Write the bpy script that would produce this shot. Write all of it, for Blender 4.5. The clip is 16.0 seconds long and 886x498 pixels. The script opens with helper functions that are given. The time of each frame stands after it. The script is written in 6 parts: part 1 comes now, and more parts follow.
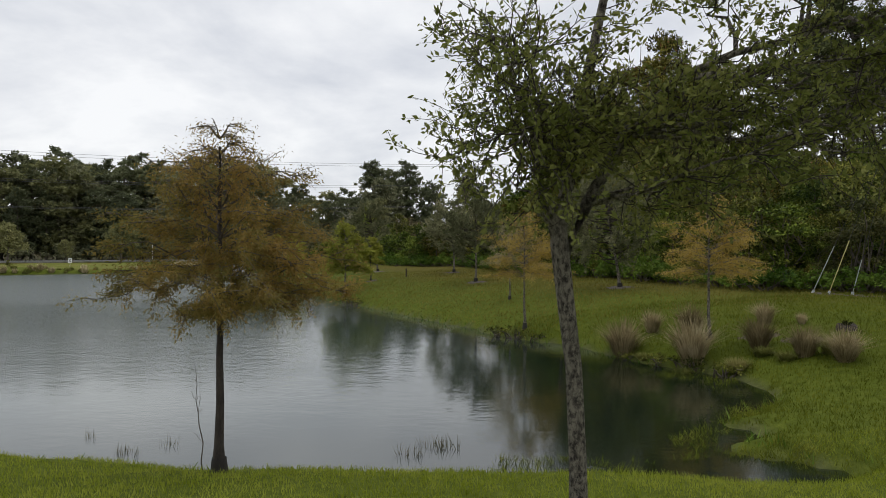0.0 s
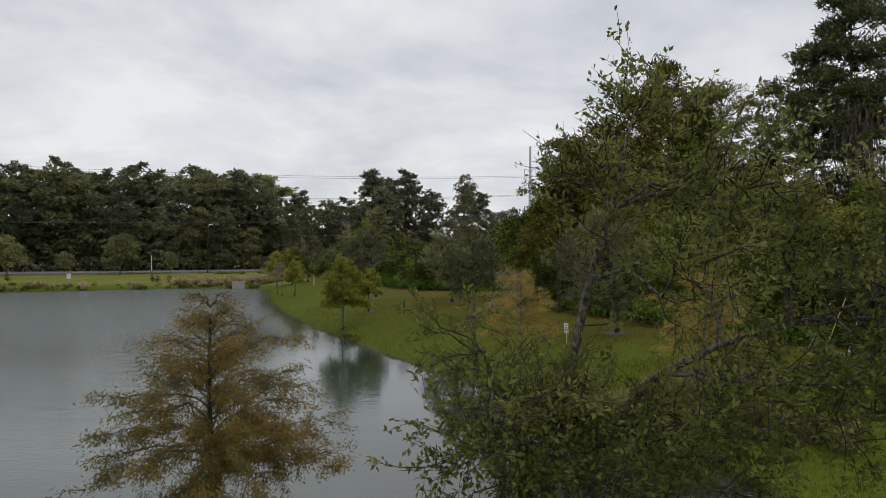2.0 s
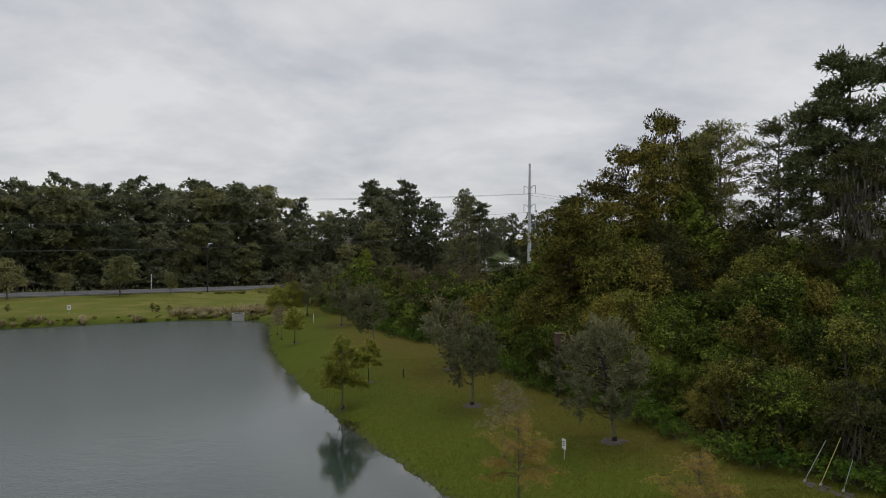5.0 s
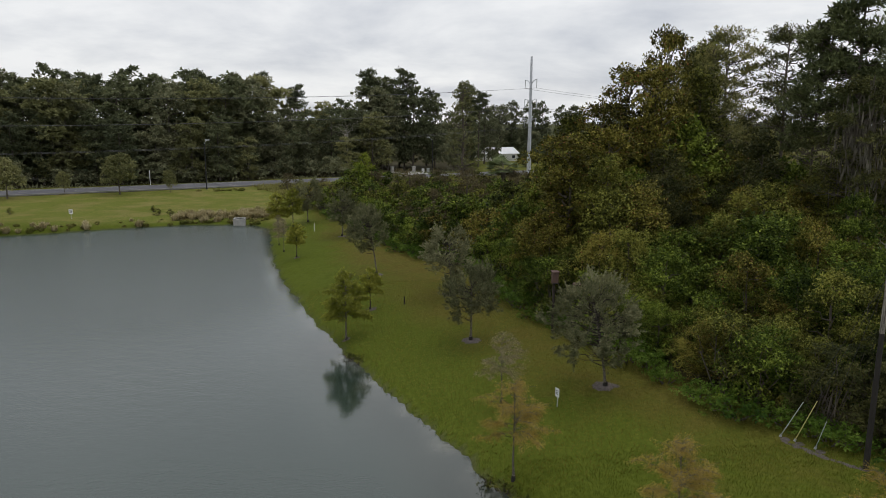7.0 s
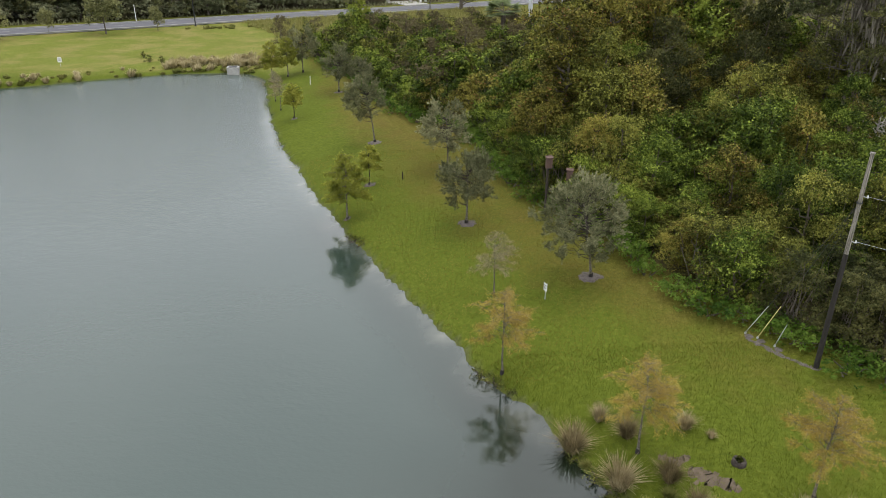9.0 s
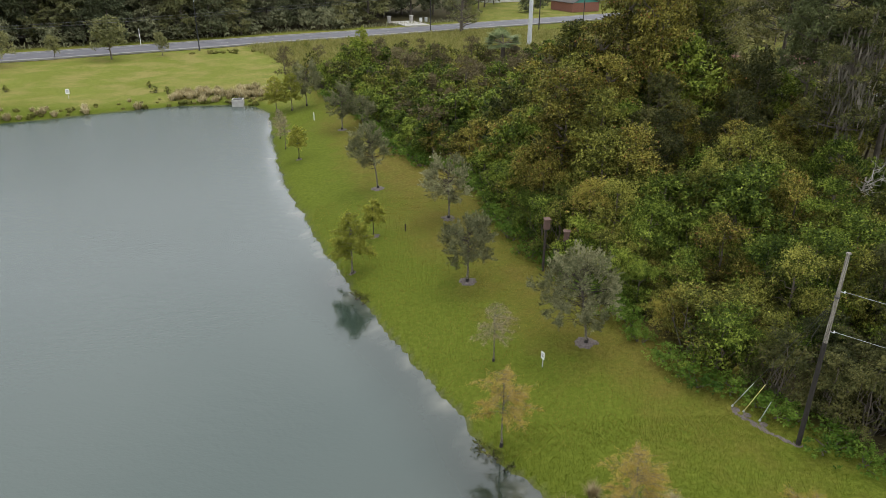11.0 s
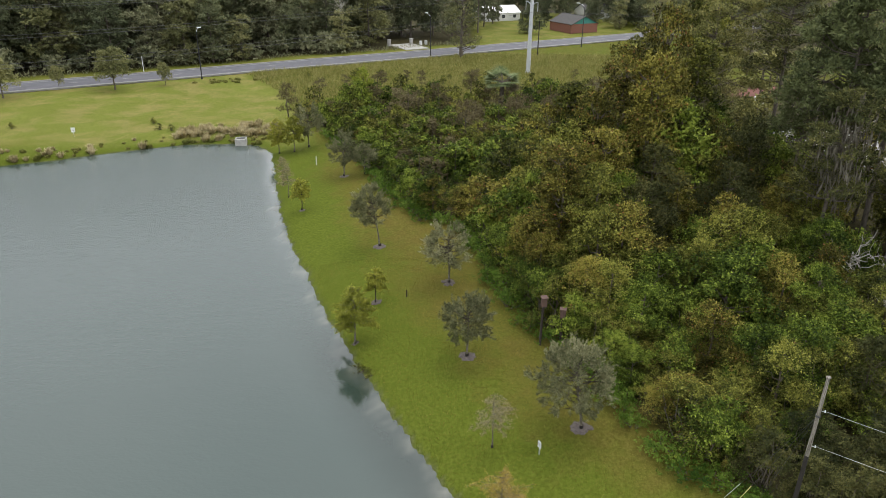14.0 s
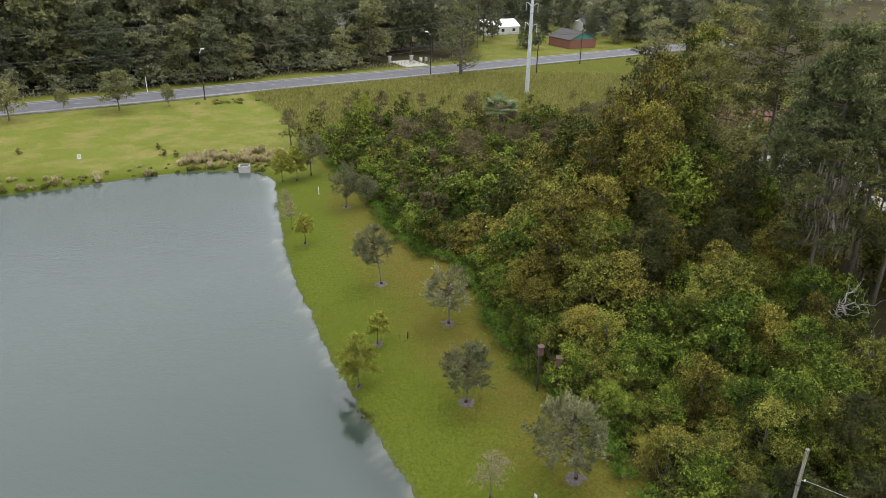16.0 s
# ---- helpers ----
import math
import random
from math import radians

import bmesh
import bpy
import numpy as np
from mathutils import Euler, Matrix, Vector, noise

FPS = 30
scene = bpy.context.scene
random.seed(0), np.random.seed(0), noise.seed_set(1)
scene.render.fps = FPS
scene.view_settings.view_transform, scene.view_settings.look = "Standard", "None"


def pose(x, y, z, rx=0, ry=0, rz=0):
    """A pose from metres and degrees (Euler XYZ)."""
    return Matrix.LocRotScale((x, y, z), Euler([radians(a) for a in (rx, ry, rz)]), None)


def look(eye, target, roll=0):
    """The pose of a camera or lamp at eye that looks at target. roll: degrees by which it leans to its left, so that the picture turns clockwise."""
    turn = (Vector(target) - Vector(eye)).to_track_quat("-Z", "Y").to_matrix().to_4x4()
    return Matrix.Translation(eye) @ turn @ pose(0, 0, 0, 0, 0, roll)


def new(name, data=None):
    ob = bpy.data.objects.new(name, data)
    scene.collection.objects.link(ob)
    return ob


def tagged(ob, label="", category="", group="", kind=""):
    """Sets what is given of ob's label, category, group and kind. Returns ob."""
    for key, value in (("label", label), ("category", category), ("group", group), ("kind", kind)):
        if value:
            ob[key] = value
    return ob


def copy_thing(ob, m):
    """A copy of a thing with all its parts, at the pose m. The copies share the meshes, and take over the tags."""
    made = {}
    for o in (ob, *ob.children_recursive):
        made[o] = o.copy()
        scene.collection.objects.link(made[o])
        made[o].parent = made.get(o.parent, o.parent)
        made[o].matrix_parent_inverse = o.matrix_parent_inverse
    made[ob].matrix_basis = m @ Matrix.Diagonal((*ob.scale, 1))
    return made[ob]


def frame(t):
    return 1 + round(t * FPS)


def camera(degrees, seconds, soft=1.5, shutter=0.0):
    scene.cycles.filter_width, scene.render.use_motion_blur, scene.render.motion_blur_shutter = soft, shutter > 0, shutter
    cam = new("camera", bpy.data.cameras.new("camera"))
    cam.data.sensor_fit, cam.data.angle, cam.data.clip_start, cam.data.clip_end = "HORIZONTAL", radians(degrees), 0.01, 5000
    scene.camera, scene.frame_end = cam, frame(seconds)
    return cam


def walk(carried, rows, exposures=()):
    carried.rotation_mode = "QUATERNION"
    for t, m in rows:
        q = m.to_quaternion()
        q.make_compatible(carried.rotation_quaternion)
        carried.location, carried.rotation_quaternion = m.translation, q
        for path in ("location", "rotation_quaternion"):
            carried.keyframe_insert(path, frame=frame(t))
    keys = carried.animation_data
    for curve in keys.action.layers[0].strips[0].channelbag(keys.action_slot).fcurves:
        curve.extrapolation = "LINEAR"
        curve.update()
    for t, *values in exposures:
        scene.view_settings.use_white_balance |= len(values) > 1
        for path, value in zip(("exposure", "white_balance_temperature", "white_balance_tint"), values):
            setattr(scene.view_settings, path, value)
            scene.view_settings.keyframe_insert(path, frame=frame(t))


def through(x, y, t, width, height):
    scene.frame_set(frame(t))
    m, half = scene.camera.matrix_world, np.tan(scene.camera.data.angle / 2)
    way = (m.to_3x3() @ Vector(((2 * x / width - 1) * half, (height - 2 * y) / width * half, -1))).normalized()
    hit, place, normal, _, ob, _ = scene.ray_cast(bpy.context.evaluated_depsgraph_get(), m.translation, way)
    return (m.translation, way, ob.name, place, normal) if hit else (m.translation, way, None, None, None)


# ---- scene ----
cam = camera(64.0, 16.0, soft=0.85)
METRES, EYE, TILT, LEAN, TURN = 32.0, 3.6, 0.0, 0.0, 0.0
ROWS = [
    (0.0, 0.0, 0.0, 0.0, -0.0, -0.0, 0.0),
    (0.5, -0.0008, 0.0002, 0.0161, 0.01, 0.06, -0.01),
    (1.0, -0.0, 0.0011, 0.0313, -0.02, 0.09, -0.07),
    (1.5, 0.0018, 0.0014, 0.0488, -0.01, 0.14, -0.12),
    (2.0, 0.004, -0.0001, 0.0705, -0.02, 0.17, -0.17),
    (2.5, 0.0063, 0.0007, 0.0977, -0.02, 0.19, -0.16),
    (3.0, 0.0088, -0.0009, 0.1312, -0.03, 0.21, -0.16),
    (3.5, 0.0101, 0.0003, 0.1668, -0.03, 0.23, -0.12),
    (3.7, 0.0098, -0.0003, 0.1806, -0.03, 0.22, -0.12),
    (5.8, 0.0018, -0.0088, 0.3168, -0.09, -2.8, -0.22),
    (6.0, 0.0014, -0.0094, 0.3298, -0.1, -3.71, -0.23),
    (6.5, 0.0007, -0.0102, 0.3617, -0.1, -4.2, -0.29),
    (6.6, 0.0007, -0.0108, 0.3678, -0.11, -4.98, -0.3),
    (6.8, 0.0008, -0.012, 0.38, -0.13, -7.49, -0.33),
    (7.0, 0.0009, -0.0132, 0.3922, -0.15, -10.2, -0.35),
    (7.2, 0.0013, -0.0144, 0.4062, -0.17, -13.01, -0.35),
    (7.5, 0.0018, -0.0163, 0.4272, -0.2, -17.23, -0.34),
    (7.8, 0.0017, -0.018, 0.4497, -0.23, -21.45, -0.33),
    (7.9, 0.0017, -0.0186, 0.4572, -0.24, -22.66, -0.32),
    (8.0, 0.0017, -0.0192, 0.4647, -0.25, -23.45, -0.32),
    (8.1, 0.002, -0.0198, 0.472, -0.25, -24.12, -0.32),
    (8.2, 0.0024, -0.0205, 0.4793, -0.25, -24.33, -0.32),
    (8.5, 0.0034, -0.0224, 0.5011, -0.25, -24.42, -0.31),
    (9.0, 0.0044, -0.0259, 0.5369, -0.25, -24.46, -0.32),
    (9.2, 0.004, -0.0266, 0.551, -0.25, -24.45, -0.33),
    (11.3, -0.0038, -0.0316, 0.6954, -0.26, -24.12, -0.51),
    (11.5, -0.0043, -0.0314, 0.7082, -0.26, -24.11, -0.53),
    (12.0, -0.0046, -0.0281, 0.7384, -0.27, -24.09, -0.57),
    (12.5, -0.0059, -0.0231, 0.7697, -0.28, -24.05, -0.6),
    (13.0, -0.0076, -0.0174, 0.8012, -0.29, -24.04, -0.65),
    (13.5, -0.0095, -0.012, 0.8312, -0.29, -24.02, -0.7),
    (14.0, -0.0106, -0.0098, 0.8609, -0.3, -24.01, -0.75),
    (14.5, -0.0097, -0.0097, 0.8905, -0.32, -24.01, -0.79),
    (15.0, -0.0105, -0.011, 0.9242, -0.32, -23.96, -0.83),
    (15.5, -0.013, -0.0134, 0.958, -0.31, -23.91, -0.86),
    (16.0, -0.0153, -0.0173, 0.995, -0.31, -23.86, -0.89),
]
EXPOSURE = [(0.0, 0.24), (1.5, 0.1), (3.5, -0.14), (5.8, -0.2), (6.6, -0.18), (6.9, 0.0), (7.2, 0.3), (7.5, 0.64), (7.8, 0.98), (8.4, 1.26), (9.0, 1.2), (12.0, 1.17), (14.0, 1.19), (16.0, 1.26)]
walk(cam, [(t, pose(0, 0, EYE, TILT, LEAN, TURN) @ pose(METRES * x, METRES * y, METRES * z, 90 + pitch, roll, yaw)) for t, x, y, z, yaw, pitch, roll in ROWS], EXPOSURE)

# ---- world and light ----
world = bpy.data.worlds.new("overcast_sky")
scene.world = world
world.use_nodes = True
wn, wl = world.node_tree.nodes, world.node_tree.links
wn.clear()
w_out = wn.new("ShaderNodeOutputWorld")
w_sky = wn.new("ShaderNodeTexSky")
w_sky.sky_type, w_sky.sun_disc = "NISHITA", False
w_sky.sun_elevation, w_sky.sun_rotation = radians(68), radians(37)
w_bg1, w_bg2, w_add = wn.new("ShaderNodeBackground"), wn.new("ShaderNodeBackground"), wn.new("ShaderNodeAddShader")
w_bg1.inputs[1].default_value = 0.008
w_bg2.inputs[1].default_value = 0.72
w_tc, w_sep = wn.new("ShaderNodeTexCoord"), wn.new("ShaderNodeSeparateXYZ")
w_add1 = wn.new("ShaderNodeMath")
w_add1.operation, w_add1.inputs[1].default_value = "ADD", 0.24
w_abs = wn.new("ShaderNodeMath")
w_abs.operation = "ABSOLUTE"
w_dx, w_dy, w_comb = wn.new("ShaderNodeMath"), wn.new("ShaderNodeMath"), wn.new("ShaderNodeCombineXYZ")
w_dx.operation = w_dy.operation = "DIVIDE"
wl.new(w_tc.outputs["Generated"], w_sep.inputs[0])
wl.new(w_sep.outputs[2], w_abs.inputs[0])
wl.new(w_abs.outputs[0], w_add1.inputs[0])
for d, k in ((w_dx, 0), (w_dy, 1)):
    wl.new(w_sep.outputs[k], d.inputs[0])
    wl.new(w_add1.outputs[0], d.inputs[1])
    wl.new(d.outputs[0], w_comb.inputs[k])
w_no = wn.new("ShaderNodeTexNoise")
w_no.inputs["Scale"].default_value, w_no.inputs["Detail"].default_value = 1.15, 7.0
w_no.inputs["Roughness"].default_value, w_no.inputs["Distortion"].default_value = 0.56, 0.2
wl.new(w_comb.outputs[0], w_no.inputs["Vector"])
w_cr = wn.new("ShaderNodeValToRGB")
w_cr.color_ramp.elements[0].position, w_cr.color_ramp.elements[0].color = 0.36, (0.68, 0.705, 0.765, 1)
w_cr.color_ramp.elements[1].position, w_cr.color_ramp.elements[1].color = 0.6, (1.04, 1.045, 1.055, 1)
wl.new(w_no.outputs[0], w_cr.inputs[0])
wl.new(w_sky.outputs[0], w_bg1.inputs[0])
wl.new(w_cr.outputs[0], w_bg2.inputs[0])
# a clouded sky is brighter overhead than at the horizon
w_up = wn.new("ShaderNodeMapRange")
w_up.interpolation_type = "SMOOTHSTEP"
for k, v in ((1, 0.3), (2, 1.0), (3, 0.74), (4, 0.8)):
    w_up.inputs[k].default_value = v
wl.new(w_sep.outputs[2], w_up.inputs[0])
wl.new(w_up.outputs[0], w_bg2.inputs[1])
wl.new(w_bg1.outputs[0], w_add.inputs[0])
wl.new(w_bg2.outputs[0], w_add.inputs[1])
wl.new(w_add.outputs[0], w_out.inputs[0])
sun = new("sun", bpy.data.lights.new("sun", "SUN"))
sun.data.energy, sun.data.angle, sun.data.color = 0.55, radians(26), (1.0, 0.94, 0.86)
sun.matrix_world = look((0, 0, 60), (-14, -19, 0))


# ---- materials ----
def mat_new(name, rough=0.8, metal=0.0, ior=1.45):
    m = bpy.data.materials.new(name)
    m.use_nodes = True
    nt = m.node_tree
    b = nt.nodes["Principled BSDF"]
    b.inputs["Roughness"].default_value, b.inputs["Metallic"].default_value, b.inputs["IOR"].default_value = rough, metal, ior
    return m, nt.nodes, nt.links, b


def noise_node(n, l, scale, detail=4.0, rough=0.55, vec=None):
    t = n.new("ShaderNodeTexNoise")
    t.inputs["Scale"].default_value, t.inputs["Detail"].default_value, t.inputs["Roughness"].default_value = scale, detail, rough
    if vec is None:
        vec = n.new("ShaderNodeTexCoord").outputs["Object"]
    l.new(vec, t.inputs["Vector"])
    return t.outputs[0]


def ramp(n, l, fac, stops):
    r = n.new("ShaderNodeValToRGB")
    els = r.color_ramp.elements
    while len(els) < len(stops):
        els.new(0.5)
    for e, (p, c) in zip(els, stops):
        e.position, e.color = p, (*c, 1)
    l.new(fac, r.inputs[0])
    return r.outputs[0]


def blend(n, l, fac, a, b, mode="MIX"):
    m = n.new("ShaderNodeMix")
    m.data_type, m.blend_type = "RGBA", mode
    for sock, v in ((m.inputs[0], fac), (m.inputs[6], a), (m.inputs[7], b)):
        if isinstance(v, (int, float)):
            sock.default_value = v
        elif isinstance(v, tuple):
            sock.default_value = (*v, 1)
        else:
            l.new(v, sock)
    return m.outputs[2]


def maths(n, l, op, a, b=None, clamp=False):
    m = n.new("ShaderNodeMath")
    m.operation, m.use_clamp = op, clamp
    for sock, v in ((m.inputs[0], a), (m.inputs[1], b)):
        if v is None:
            continue
        if isinstance(v, (int, float)):
            sock.default_value = v
        else:
            l.new(v, sock)
    return m.outputs[0]


def bump(n, l, b, height, strength, dist):
    u = n.new("ShaderNodeBump")
    u.inputs["Strength"].default_value, u.inputs["Distance"].default_value = strength, dist
    l.new(height, u.inputs["Height"])
    l.new(u.outputs[0], b.inputs["Normal"])


def leaf_mat(name, dark, mid, light, through=0.35, accent=None, share=0.06, fleck=0.22):
    """Leaves: the tone differs leaf by leaf, clump by clump and tree by tree, with hollow shade and lit tips put into
    the colour, and some light passes through.
    """
    m, n, l, b = mat_new(name, 0.6)
    b.inputs["Specular IOR Level"].default_value = 0.09
    geo, info = n.new("ShaderNodeNewGeometry"), n.new("ShaderNodeObjectInfo")
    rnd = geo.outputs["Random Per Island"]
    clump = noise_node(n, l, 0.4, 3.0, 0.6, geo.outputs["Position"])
    # position noise at two scales paints clump highlights and shaded hollows into the tone
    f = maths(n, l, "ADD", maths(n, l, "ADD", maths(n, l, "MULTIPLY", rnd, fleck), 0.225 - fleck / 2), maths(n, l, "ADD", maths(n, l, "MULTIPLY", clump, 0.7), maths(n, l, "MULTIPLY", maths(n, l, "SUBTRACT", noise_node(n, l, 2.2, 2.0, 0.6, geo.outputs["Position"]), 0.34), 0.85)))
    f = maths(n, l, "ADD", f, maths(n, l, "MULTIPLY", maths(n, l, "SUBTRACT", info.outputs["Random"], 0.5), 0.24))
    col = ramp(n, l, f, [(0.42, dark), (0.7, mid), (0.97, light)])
    if accent:
        rare = maths(n, l, "GREATER_THAN", maths(n, l, "FRACT", maths(n, l, "MULTIPLY", rnd, 37.7)), 1.0 - share)
        col = blend(n, l, rare, col, accent)
    l.new(col, b.inputs["Base Color"])
    tr, mx = n.new("ShaderNodeBsdfTranslucent"), n.new("ShaderNodeMixShader")
    l.new(col, tr.inputs[0])
    mx.inputs[0].default_value = through
    l.new(b.outputs[0], mx.inputs[1])
    l.new(tr.outputs[0], mx.inputs[2])
    l.new(mx.outputs[0], n["Material Output"].inputs[0])
    return m


def plain_mat(name, a, c, scale=6.0, rough=0.8, metal=0.0, relief=0.2, dist=0.01, stretch=None, spread=0.18):
    """A surface of two tones with fine grain and wide stains."""
    m, n, l, b = mat_new(name, rough, metal)
    tc = n.new("ShaderNodeTexCoord").outputs["Object"]
    if stretch:
        mp = n.new("ShaderNodeMapping")
        mp.inputs["Scale"].default_value = stretch
        l.new(tc, mp.inputs[0])
        tc = mp.outputs[0]
    big, fine = noise_node(n, l, scale, 5.0, 0.6, tc), noise_node(n, l, scale * 7, 4.0, 0.65, tc)
    f = maths(n, l, "ADD", maths(n, l, "MULTIPLY", big, 0.6), maths(n, l, "MULTIPLY", fine, 0.4))
    l.new(ramp(n, l, f, [(0.5 - spread, a), (0.5 + spread, c)]), b.inputs["Base Color"])
    bump(n, l, b, fine, relief, dist)
    return m


